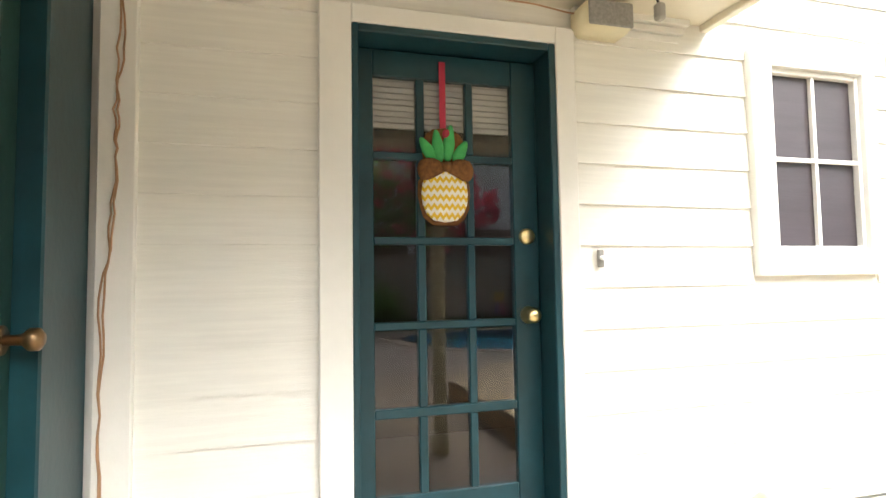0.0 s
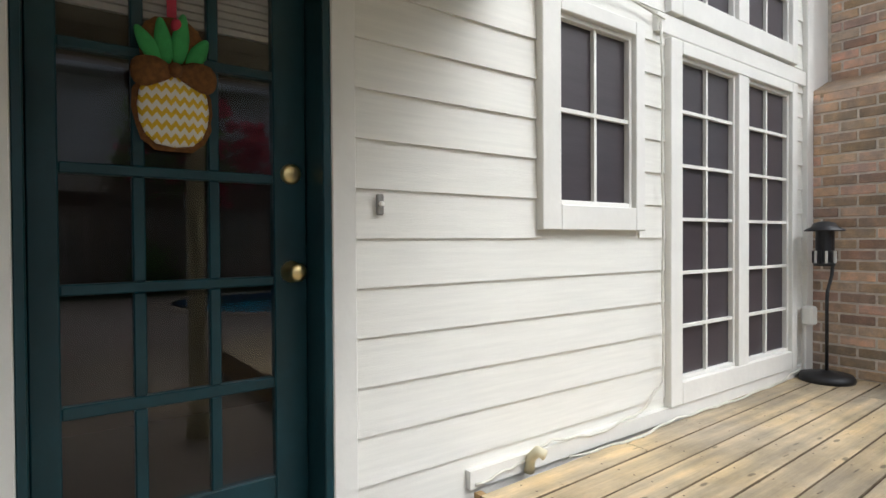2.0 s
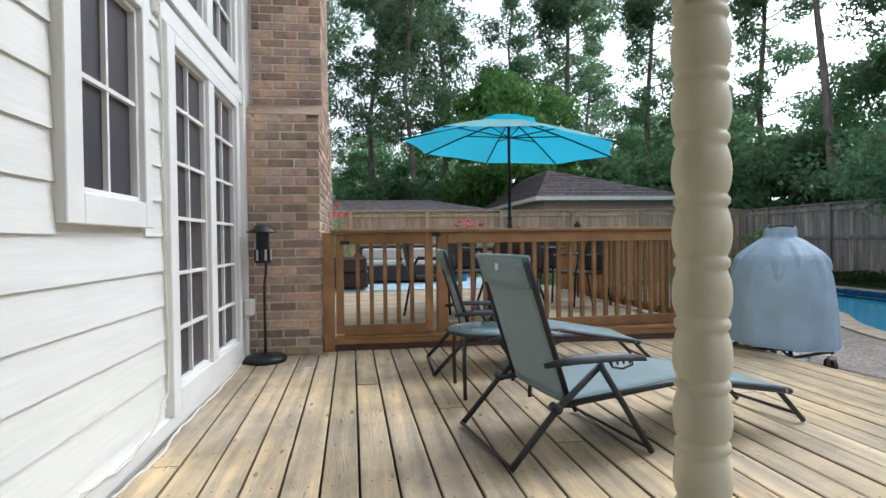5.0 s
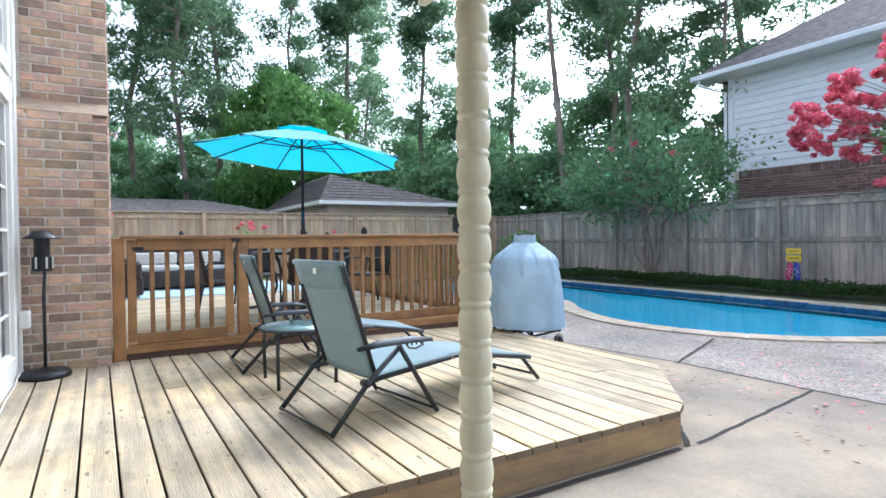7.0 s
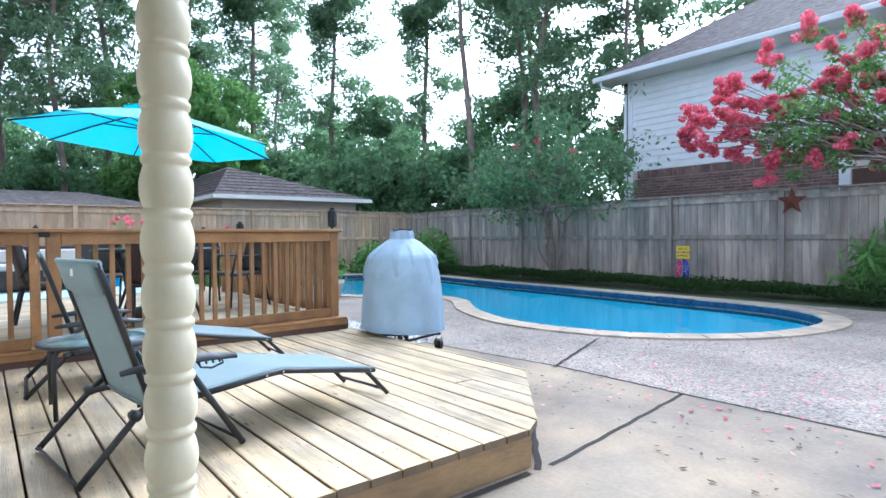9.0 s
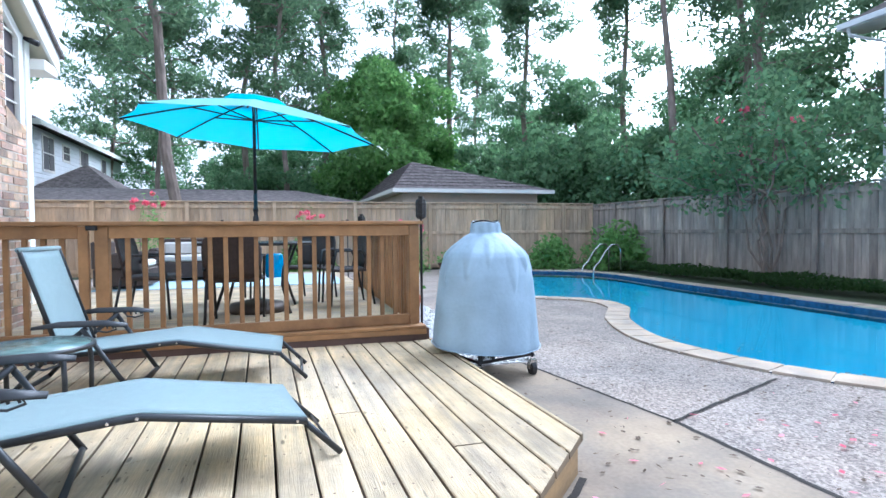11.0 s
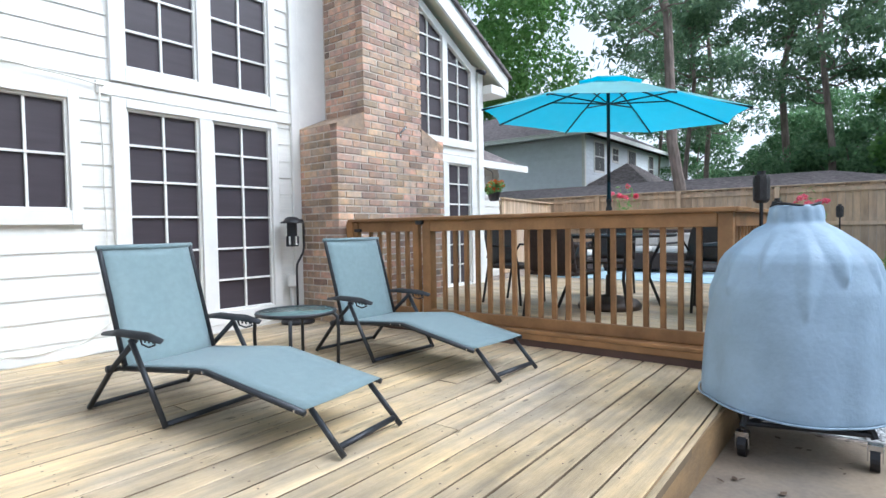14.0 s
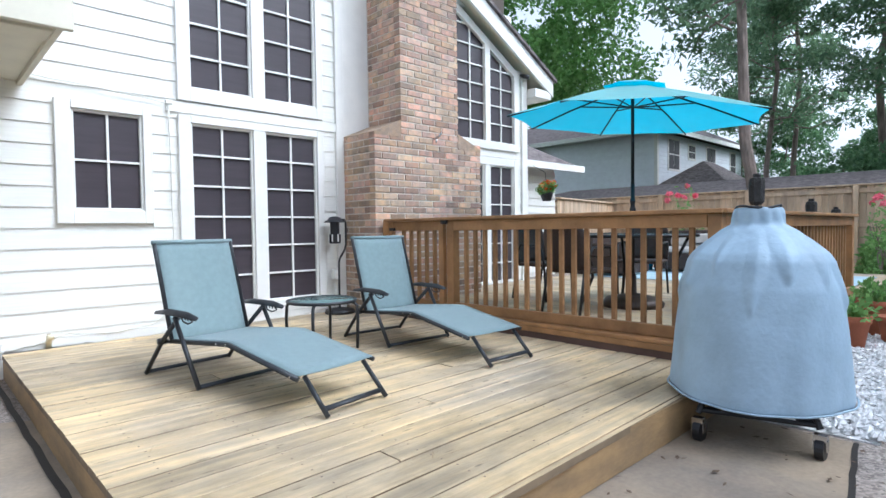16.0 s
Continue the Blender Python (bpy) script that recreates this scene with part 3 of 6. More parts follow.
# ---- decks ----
# Darker colour for the boards' side faces, painting the shade in the gaps.
EDGE_SHADE = mat("board_edge_shade", (0.21, 0.155, 0.095), 0.85, 0.3, 3, 0.3)
deck = thing("deck", "lower timber deck of weathered pine boards", "deck", kind="structure")
DZ, PITCH = 0.20, 0.1475
A, B = (1.665, -1.36), (2.53, -2.20)
k = 0
y = 1.955
SKEW = math.tan(radians(1.6))
while y > -2.19:
    y0 = max(y - PITCH + 0.010, -2.2)
    ends = []
    for q in (y0, y):
        ends.append(1.66 if q > A[1] else A[0] + (q - A[1]) / (B[1] - A[1]) * (B[0] - A[0]))
    cuts = [0, 5.0] if k % 3 else [0, 2.55 + 0.6 * (k % 4), 5.0]
    for a, b in zip(cuts, cuts[1:]):
        bm = bmesh.new()
        l0, l1 = (ends[0], ends[1]) if a == 0 else (a + 0.003, a + 0.003)
        t = random.uniform(-0.002, 0.002)
        lo = [bm.verts.new(p) for p in ((l0, y0, DZ - 0.035), (b - 0.003, y0, DZ - 0.035), (b - 0.003, y, DZ - 0.035), (l1, y, DZ - 0.035))]
        hi = [bm.verts.new(p) for p in ((l0, y0, DZ - 0.004 + t), (b - 0.003, y0, DZ - 0.004 + t), (b - 0.003, y, DZ - 0.004 + t), (l1, y, DZ - 0.004 + t))]
        cr = [bm.verts.new((v.co.x, v.co.y + (0.005 if i < 2 else -0.005), DZ + t)) for i, v in enumerate(hi)]
        bm.faces.new(lo[::-1])
        bm.faces.new(cr)
        for p, q in ((lo, hi), (hi, cr)):
            for i in range(4):
                j = (i + 1) % 4
                bm.faces.new((p[i], p[j], q[j], q[i]))
        for v in bm.verts:
            v.co.y += SKEW * (v.co.x - 3.4)
        bd = part("board", bm, DECK, deck)
        bd.data.materials.append(EDGE_SHADE)
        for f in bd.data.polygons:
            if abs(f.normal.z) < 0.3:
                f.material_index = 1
    y -= PITCH
    k += 1
bm = bmesh.new()
y = 1.955
while y > -2.1:
    for x in np.arange(1.85, 4.9, 0.41):
        for o in (0.035, 0.105):
            if y - o > -2.1 and x > 1.8 + max(0, -1.2 - y):
                bmesh.ops.create_circle(bm, cap_ends=True, radius=0.0048, segments=6, matrix=Matrix.Translation((x + random.uniform(-0.012, 0.012), y - o + SKEW * (x - 3.4) + random.uniform(-0.008, 0.008), DZ + 0.0035)))
    y -= PITCH
part("nail_heads", bm, KICK, deck, "rusty nail heads", kind="stuff")
FASCIA = mat("deck_fascia", (0.34, 0.22, 0.10), 0.75, 0.35, 1.5, 0.3, stretch=(2, 2, 6), other=(0.22, 0.15, 0.08))
part("fascia_board", boxes((1.668, 1.70, -1.36, 1.95, 0.01, DZ - 0.006)), FASCIA, deck)
d = Vector((B[0] - A[0], B[1] - A[1], 0)).normalized()
nrm = Vector((-d.y, d.x, 0))
part("fascia_board", prism([(A[0] + 0.004, A[1]), (B[0], B[1] + 0.004), (B[0] + nrm.x * 0.035, B[1] + nrm.y * 0.035), (A[0] + nrm.x * 0.035, A[1] + nrm.y * 0.035)], 0.01, DZ - 0.006), FASCIA, deck)
part("fascia_board", boxes((2.54, 5.0, -2.196, -2.162, 0.01, DZ - 0.006)), FASCIA, deck)
# Solid near-black filler added below the boards in place of the shade there.
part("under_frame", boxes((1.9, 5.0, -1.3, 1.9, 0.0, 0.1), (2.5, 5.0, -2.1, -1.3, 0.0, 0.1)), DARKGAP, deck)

upper = thing("upper_deck", "raised timber deck with dark kickboard", "deck", kind="structure")
UZ, UX, UY = 0.30, 4.93, -2.10
x, k = UX, 0
while x < 12.4:
    for a, b in ((UY, 0.35), (0.35, 1.99)) if k % 2 else ((UY, -0.9), (-0.9, 1.99)):
        part("board", boxes((x + 0.004, x + PITCH - 0.004, a + 0.002, b - 0.002, UZ - 0.035, UZ)), UDECK, upper)
    x += PITCH
    k += 1
part("rim_board", boxes((UX - 0.034, UX - 0.001, UY, 1.38, 0.252, UZ - 0.002), c=0.003), RAILWOOD, upper)
part("edge_board", boxes((UX - 0.036, UX + 0.15, UY + 0.002, 1.27, UZ + 0.001, UZ + 0.026), c=0.003), RAILWOOD, upper)
part("kickboard", boxes((UX - 0.028, UX, UY, 1.38, 0.19, 0.25)), KICK, upper)
part("side_board", boxes((UX, 12.4, UY - 0.03, UY, 0.01, UZ - 0.004)), KICK, upper)


def railing(name, a, b, label, post_a=True, post_b=True, gap=0.113, base=UZ, top=1.225, wide=0.035):
    """A rail from a to b with posts, rails, cap and balusters, along its own x axis."""
    length = math.hypot(b[0] - a[0], b[1] - a[1])
    r = thing(name, label, "railing" if name == "railing" else "gate", at=(*a, base), rz=math.degrees(math.atan2(b[1] - a[1], b[0] - a[0])))
    h = top - base
    for on, x in ((post_a, 0), (post_b, length)):
        if on:
            part("post", boxes((x - 0.045, x + 0.045, -0.045, 0.045, 0, h - 0.03), c=0.005), RAILWOOD, r)
    s, e = 0.048, length - 0.048
    part("top_rail", boxes((s, e, -0.045, -0.008, h - 0.125, h - 0.032), c=0.004), RAILWOOD, r)
    part("bottom_rail", boxes((s, e, -0.045, -0.008, 0.03, 0.115), c=0.004), RAILWOOD, r)
    part("cap", boxes((-0.06, length + 0.06, -0.085, 0.065, h - 0.03, h), c=0.005), RAILWOOD, r)
    n = max(2, round((e - s) / gap))
    me = mesh_of(boxes((-wide / 2, wide / 2, -0.006, 0.028, 0.035, h - 0.034), c=0.003), "baluster", RAILWOOD)
    for i in range(1, n):
        piece("baluster", me, r, pose(s + (e - s) * i / n, 0, 0))
    return r


G0, G1, RC = (4.93, 1.30), (4.945, 0.36), (5.05, -2.02)
gate = railing("gate", (G0[0], G0[1] - 0.05), (G1[0], G1[1] + 0.1), "stained timber gate beside the chimney", False, False, gap=0.115)
for sx in (-0.02, 0.74):
    part("stile", boxes((sx, sx + 0.065, -0.05, 0.0, 0.05, 0.89), c=0.004), RAILWOOD, gate)
part("latch", boxes((0.02, 0.10, -0.075, -0.05, 0.8, 0.83), c=0.003), BLACK, gate, "black metal latch")
railing("railing", G1, RC, "stained timber railing along the raised deck")
railing("railing", RC, (8.8, -2.06), "stained timber railing with close balusters", False, True, gap=0.113)
gp = thing("gate_post", "stained timber post fixed to the chimney", "post", at=(G0[0], 1.33, UZ))
part("shaft", boxes((-0.045, 0.045, -0.045, 0.045, -0.1, 0.9), c=0.005), RAILWOOD, gp)
part("hinge", boxes((-0.065, 0.065, -0.95, -0.88, 0.86, 0.925), c=0.004), BLACK, gp, "black metal bracket")

# ---- porch ----
porch = thing("porch_roof", "cream porch soffit with white fascia", "porch", kind="structure")
part("ceiling", boxes((-0.68, 1.82, 0.2, 1.999, 2.30, 2.34)), SOFFIT, porch)
part("fascia", boxes((1.82, 1.86, 0.16, 1.999, 2.27, 2.46), c=0.004), SOFFIT, porch)
part("beam", boxes((-0.68, 1.78, 0.22, 0.42, 2.20, 2.299), c=0.005), SOFFIT, porch)
part("front_fascia", boxes((-0.68, 1.86, 0.12, 0.16, 2.20, 2.46), c=0.004), SOFFIT, porch)
part("roofing", boxes((-0.7, 1.90, 0.08, 1.999, 2.465, 2.50)), SHINGLE, porch)
for k in range(3):
    part("moulding", boxes((1.19, 1.74 - 0.02 * k, 1.955 + 0.012 * k, 1.999, 2.275 - 0.035 * k, 2.30 - 0.035 * k)), TRIM, porch)

side = thing("wall_side", "cream wall beside the entrance with a dark green door", "wall", kind="structure", at=(-0.07, 0, 0))
part("wall_core", boxes((-0.62, -0.47, 0.55, 0.75, -0.1, 2.6), (-0.62, -0.562, 1.84, 2.0, -0.1, 2.12), (-0.62, -0.47, 1.84, 2.0, 2.12, 2.6), (-0.62, -0.47, 0.75, 1.84, 2.12, 2.6)), TRIM, side)
GREEN = mat("dark_green_paint", (0.012, 0.045, 0.04), 0.35, 0.25, 5, 0.06)
d1 = thing("door_1", "closed dark green panelled side door", "door", kind="structure", at=(-0.07, 0, 0))
part("jamb", boxes((-0.56, -0.455, 1.62, 1.952, 0, 2.12), c=0.006), TEAL, d1)
part("jamb", boxes((-0.56, -0.455, 0.75, 0.80, 0, 2.12), c=0.006), TEAL, d1)
part("slab", boxes((-0.56, -0.52, 0.80, 1.62, 0.02, 2.10), c=0.004), GREEN, d1)
for z0, z1 in ((0.15, 0.85), (1.14, 1.95)):
    part("raised_panel", boxes((-0.522, -0.512, 0.90, 1.17, z0, z1), c=0.008), GREEN, d1)
    part("raised_panel", boxes((-0.522, -0.512, 1.25, 1.51, z0, z1), c=0.008), GREEN, d1)
bm = bmesh.new()
tube(bm, [(-0.519, 1.555, 1.067), (-0.51, 1.555, 1.067)], 0.036, 16)
tube(bm, [(-0.51, 1.555, 1.067), (-0.47, 1.555, 1.067), (-0.455, 1.555, 1.067), (-0.435, 1.555, 1.067), (-0.425, 1.555, 1.067)], [0.012, 0.014, 0.028, 0.028, 0.015], 16)
part("door_knob", bm, mat("aged_bronze", (0.22, 0.14, 0.07), 0.4, 0.3, 20, 0.05, metal=0.9), d1, "aged brass knob", True)

d2 = thing("door_2", "closed teal door with fifteen glass panes", "door", kind="structure")
trim_frame(d2, OPEN[0], HOLES[0])
part("jamb", boxes((0.291, 0.315, 1.952, 2.13, 0, 2.13), c=0.004), TEAL, d2)
part("jamb", boxes((1.065, 1.094, 1.952, 2.13, 0, 2.13), c=0.004), TEAL, d2)
part("head_jamb", boxes((0.315, 1.065, 1.952, 2.13, 2.10, 2.129), c=0.004), TEAL, d2)
part("threshold", boxes((0.29, 1.095, 1.95, 2.15, 0.0, 0.05)), STEEL, d2)
PX, PZ = [(0.385, 0.555), (0.588, 0.758), (0.79, 0.955)], [(0.395, 0.68), (0.715, 1.01), (1.04, 1.335), (1.365, 1.665), (1.695, 1.99)]
part("stile", boxes((0.316, 0.385, 2.085, 2.125, 0.06, 2.095), c=0.004), TEAL, d2)
part("stile", boxes((0.955, 1.064, 2.085, 2.125, 0.06, 2.095), c=0.004), TEAL, d2)
for a, b in [(0.06, 0.395)] + [(p[1], q[0]) for p, q in zip(PZ, PZ[1:])] + [(1.99, 2.095)]:
    part("rail", boxes((0.385, 0.955, 2.087, 2.123, a, b), c=0.004), TEAL, d2)
for p, q in zip(PX, PX[1:]):
    for a, b in PZ:
        part("glazing_bar", boxes((p[1], q[0], 2.088, 2.122, a, b), c=0.004), TEAL, d2)
for a, b in PX:
    for c, d in PZ:
        g = part("pane", boxes((a - 0.004, b + 0.004, 2.10, 2.104, c - 0.004, d + 0.004)), PANE, d2)
        g.visible_shadow = False
bm = bmesh.new()
tube(bm, [(1.01, 2.086, 1.052), (1.01, 2.07, 1.052), (1.01, 2.055, 1.052), (1.01, 2.04, 1.052), (1.01, 2.025, 1.052), (1.01, 2.015, 1.052)], [0.036, 0.034, 0.014, 0.027, 0.030, 0.018], 20)
part("door_knob", bm, BRASS, d2, "polished brass knob", True)
bm = bmesh.new()
tube(bm, [(1.01, 2.086, 1.37), (1.01, 2.072, 1.37), (1.01, 2.066, 1.37)], [0.034, 0.032, 0.021], 20)
part("deadbolt", bm, BRASS, d2, "polished brass deadbolt", True)
room = thing("wall_indoors", "simple room behind the glazed door, indoor shade put into its colours", "room", kind="structure")
# Walls, ceiling and floor are coloured nearly black to stand in for indoor shade.
DIM = mat("unlit_room_shade", (0.09, 0.07, 0.055), 0.8, 0.1, 2, 0.05)
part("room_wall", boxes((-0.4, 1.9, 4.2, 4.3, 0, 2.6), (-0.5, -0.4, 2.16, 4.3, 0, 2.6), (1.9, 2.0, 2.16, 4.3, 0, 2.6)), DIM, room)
part("room_floor", boxes((-0.4, 1.9, 2.16, 4.2, -0.05, 0.03)), mat("unlit_floor_shade", (0.08, 0.06, 0.045), 0.4, 0.2, 2, 0.02), room)
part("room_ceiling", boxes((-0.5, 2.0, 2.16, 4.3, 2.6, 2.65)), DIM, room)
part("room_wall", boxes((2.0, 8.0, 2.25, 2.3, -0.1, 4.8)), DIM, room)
bm = bmesh.new()
for k in range(9):
    box(bm, 0.35, 0.98, 2.135, 2.15, 1.80 + k * 0.024, 1.819 + k * 0.024)
tagged(part("window_blind", bm, mat("blind", (0.75, 0.74, 0.68), 0.6, 0.08, 20, 0.1)), "raised white slatted blind behind the door", "blind")

# pineapple wreath
pine = thing("door_decoration", "stuffed pineapple door hanger with brown bow", "decoration", at=(0.66, 2.06, 1.53))
CHEV = bpy.data.materials.new("chevron_cloth")
CHEV.use_nodes = True
ct = CHEV.node_tree
cp = ct.nodes["Principled BSDF"]
cp.inputs["Roughness"].default_value = 0.9
tc, sep = ct.nodes.new("ShaderNodeTexCoord"), ct.nodes.new("ShaderNodeSeparateXYZ")
ct.links.new(tc.outputs["Object"], sep.inputs[0])


def math_node(op, a, b=None):
    q = ct.nodes.new("ShaderNodeMath")
    q.operation = op
    for i, v in enumerate((a, b)):
        if v is None:
            continue
        if isinstance(v, (int, float)):
            q.inputs[i].default_value = v
        else:
            ct.links.new(v, q.inputs[i])
    return q.outputs[0]


zig = math_node("MULTIPLY", math_node("PINGPONG", sep.outputs["X"], 0.0135), 1.3)
band = math_node("FRACT", math_node("DIVIDE", math_node("ADD", sep.outputs["Z"], zig), 0.040))
pick = math_node("GREATER_THAN", band, 0.52)
cm = ct.nodes.new("ShaderNodeMix")
cm.data_type = "RGBA"
cm.inputs[6].default_value, cm.inputs[7].default_value = (0.78, 0.75, 0.66, 1), (0.72, 0.47, 0.03, 1)
ct.links.new(pick, cm.inputs[0])
ct.links.new(cm.outputs[2], cp.inputs["Base Color"])
BURLAP = mat("brown_burlap", (0.20, 0.085, 0.025), 0.95, 0.35, 60, 0.6)
FELT = mat("green_felt", (0.06, 0.36, 0.10), 0.95, 0.15, 30, 0.3)
RED = mat("red_ribbon", (0.45, 0.03, 0.06), 0.6, 0.1, 20, 0.1)


def pillow(w, h, d, n=20, lean=0.0, pinch=0.0, at=(0, 0, 0), turn=0.0):
    """A stuffed flat shape in the xz plane; pinch narrows its upper end."""
    bm = bmesh.new()
    rings = []
    rows = 8
    for i in range(rows + 1):
        f = i / rows
        a = math.pi * f
        ring = []
        for k in range(n):
            b = 2 * math.pi * k / n
            z = -math.cos(a) * h / 2
            r = math.sin(a) ** 0.7
            wide = w / 2 * r * (1 - pinch * max(0, z / h * 2))
            x, y = math.cos(b) * wide, math.sin(b) * d / 2 * r
            x2, z2 = x * math.cos(turn) - z * math.sin(turn), x * math.sin(turn) + z * math.cos(turn)
            ring.append(bm.verts.new((at[0] + x2, at[1] + y, at[2] + z2)))
        rings.append(ring)
    for p, q in zip(rings, rings[1:]):
        for k in range(n):
            bm.faces.new((p[k], p[(k + 1) % n], q[(k + 1) % n], q[k]))
    bmesh.ops.remove_doubles(bm, verts=bm.verts, dist=1e-5)
    bmesh.ops.recalc_face_normals(bm, faces=bm.faces)
    return bm


pine.scale = (0.88, 0.88, 0.88)
part("fruit", pillow(0.215, 0.25, 0.05), CHEV, pine, "white cloth with yellow zigzags", True)
bm = pillow(0.24, 0.275, 0.03, 40, at=(0, 0.012, -0.003))
for v in bm.verts:
    v.co.x += random.uniform(-0.006, 0.006)
    v.co.z += random.uniform(-0.006, 0.006)
part("burlap_edge", bm, BURLAP, pine)
for x, z, t, hh in ((-0.075, 0.195, 0.55, 0.13), (-0.03, 0.215, 0.12, 0.15), (0.022, 0.23, -0.12, 0.17), (0.075, 0.19, -0.5, 0.12)):
    part("leaf", pillow(0.055, hh, 0.03, 12, pinch=0.4, at=(x, 0.0, z), turn=t), FELT, pine, "", True)
part("crown_backing", pillow(0.2, 0.2, 0.02, 20, at=(0, 0.014, 0.2)), BURLAP, pine)
for s in (-1, 1):
    bm = pillow(0.13, 0.10, 0.04, 14, at=(s * 0.065, -0.02, 0.11), turn=s * -0.35)
    for v in bm.verts:
        v.co.z = 0.11 + (v.co.z - 0.11) * (0.55 + 5.0 * abs(v.co.x))
    part("bow_loop", bm, BURLAP, pine, "", True)
part("bow_knot", pillow(0.045, 0.045, 0.05, 12, at=(0, -0.03, 0.118)), BURLAP, pine, "", True)
part("ribbon", boxes((-0.015, 0.015, 0.018, 0.022, 0.25, 0.605), c=0.001), RED, pine, "red hanging ribbon")
part("ribbon_knot", pillow(0.04, 0.045, 0.03, 12, at=(0.012, 0.0, 0.27)), RED, pine, "", True)

bell = thing("doorbell", "worn metal doorbell button plate on siding", "doorbell", at=(1.282, 1.972, 1.275))
part("plate", boxes((-0.013, 0.013, -0.004, 0.012, -0.036, 0.036), c=0.004), mat("worn_zinc", (0.30, 0.29, 0.27), 0.5, 0.3, 40, 0.1, metal=0.6), bell)
bm = bmesh.new()
tube(bm, [(0, -0.003, 0.002), (0, -0.012, 0.002), (0, -0.014, 0.002)], [0.009, 0.009, 0.005], 14)
part("button", bm, TRIM, bell, "white push button", True)

spk = thing("wall_speaker", "cream outdoor loudspeaker with grey grille", "loudspeaker", at=(1.285, 1.90, 2.225))
bm = box(bmesh.new(), -0.115, 0.115, -0.05, 0.09, -0.062, 0.062, c=0.03)
part("cabinet", bm, CREAM, spk, "", True)
bm = box(bmesh.new(), -0.098, 0.098, -0.058, -0.046, -0.05, 0.05, c=0.005)
part("grille", bm, mat("grey_grille", (0.30, 0.29, 0.27), 0.7, 0.2, 80, 0.3), spk, "grey perforated grille")
plug = thing("hanging_socket", "grey cord socket hanging from the porch", "socket", at=(1.47, 1.80, 2.23))
part("socket", boxes((-0.02, 0.02, -0.02, 0.02, -0.035, 0.035), c=0.01), mat("grey_plastic", (0.35, 0.34, 0.31), 0.5, 0.1, 20, 0.05), plug)
bm = bmesh.new()
tube(bm, [(0, 0, 0.03), (-0.01, 0, 0.05), (0.0, 0, 0.07)], 0.006, 6)
part("cord", bm, BLACK, plug)


def cable(name, pts, r, material, label, cat="cable"):
    """A sagging cable through points, as its own thing."""
    fine = []
    for a, b in zip(pts, pts[1:]):
        for k in range(6):
            f = k / 6
            fine.append(tuple(a[i] + (b[i] - a[i]) * f + 0.004 * math.sin(9 * f + 3 * a[2] + i) for i in range(3)))
    fine.append(pts[-1])
    bm = bmesh.new()
    tube(bm, fine, r, 6)
    return tagged(part(name, bm, material, None, "", True), label, cat)


COPPER = mat("tan_wire", (0.42, 0.24, 0.13), 0.5, 0.2, 20, 0.05)
for s in (0, 1):
    cable("speaker_wire", [(-0.445 + 0.012 * s, 1.945, 2.29), (-0.435 - 0.02 * s, 1.945, 1.95), (-0.460 + 0.012 * s, 1.945, 1.75), (-0.450, 1.945, 1.6), (-0.465 + 0.012 * s, 1.945, 1.38), (-0.475 - 0.015 * s, 1.945, 1.16), (-0.485, 1.945, 0.80), (-0.487 + 0.008 * s, 1.945, 0.42)], 0.0035, COPPER, "thin tan wire stapled to the corner board", "wire")
cable("speaker_wire", [(-0.3, 1.965, 2.27), (0.05, 1.965, 2.245), (0.12, 1.96, 2.24), (0.2, 1.945, 2.285), (0.8, 1.945, 2.29), (1.2, 1.93, 2.25)], 0.0035, COPPER, "thin tan wire along the porch ceiling", "wire")
WHITECORD = mat("white_cord", (0.7, 0.68, 0.6), 0.5, 0.1, 20, 0.05)
cable("white_cable", [(1.68, 1.955, 0.215), (1.9, 1.955, 0.24), (2.1, 1.955, 0.30), (2.4, 1.955, 0.26), (2.75, 1.955, 0.30), (2.93, 1.955, 0.42), (2.93, 1.955, 1.3), (2.92, 1.955, 2.26)], 0.006, WHITECORD, "white cable run along the siding", "cable")
cable("white_cable", [(2.2, 1.94, 0.206), (2.6, 1.90, 0.207), (3.0, 1.92, 0.225), (3.5, 1.93, 0.208), (4.2, 1.94, 0.21), (4.55, 1.94, 0.26)], 0.006, WHITECORD, "white cable lying on deck boards", "cable")
cable("white_cable", [(1.75, 1.95, 2.40), (1.95, 1.955, 2.36), (2.4, 1.955, 2.33), (2.95, 1.955, 2.28)], 0.006, WHITECORD, "white cable under the eave", "cable")
vent = thing("pipe_stub", "cream painted pipe stub at the deck edge", "pipe", at=(1.96, 1.90, 0.2))
bm = bmesh.new()
tube(bm, [(0, 0.05, 0.0), (0, 0.04, 0.06), (0, 0.0, 0.10), (0.01, -0.03, 0.09)], 0.022, 10)
part("stub", bm, CREAM, vent, "", True)
outlet = thing("outlet_box", "white outdoor outlet cover by the chimney", "outlet", at=(4.64, 1.955, 0.62))
part("cover", boxes((-0.05, 0.05, -0.07, 0.0, -0.065, 0.065), c=0.012), TRIM, outlet)
part("conduit", boxes((-0.012, 0.012, -0.02, 0.003, -0.42, -0.065), c=0.004), TRIM, outlet)

# turned porch column
col = thing("porch_column", "cream turned wooden porch column", "column", at=(1.105, 0.372, 0.0))
prof = [(0.066, 0.0), (0.066, 0.14), (0.05, 0.15)]
z = 0.149
while z < 2.05:
    for f, r in ((0.0, 0.0505), (0.05, 0.0495), (0.09, 0.0455), (0.115, 0.0445), (0.15, 0.0465), (0.22, 0.0498), (0.32, 0.0523), (0.46, 0.0535), (0.6, 0.0528), (0.72, 0.0505), (0.82, 0.0472), (0.875, 0.0448), (0.91, 0.0455), (0.95, 0.0495)):
        prof.append((r, z + f * 0.116))
    z += 0.116
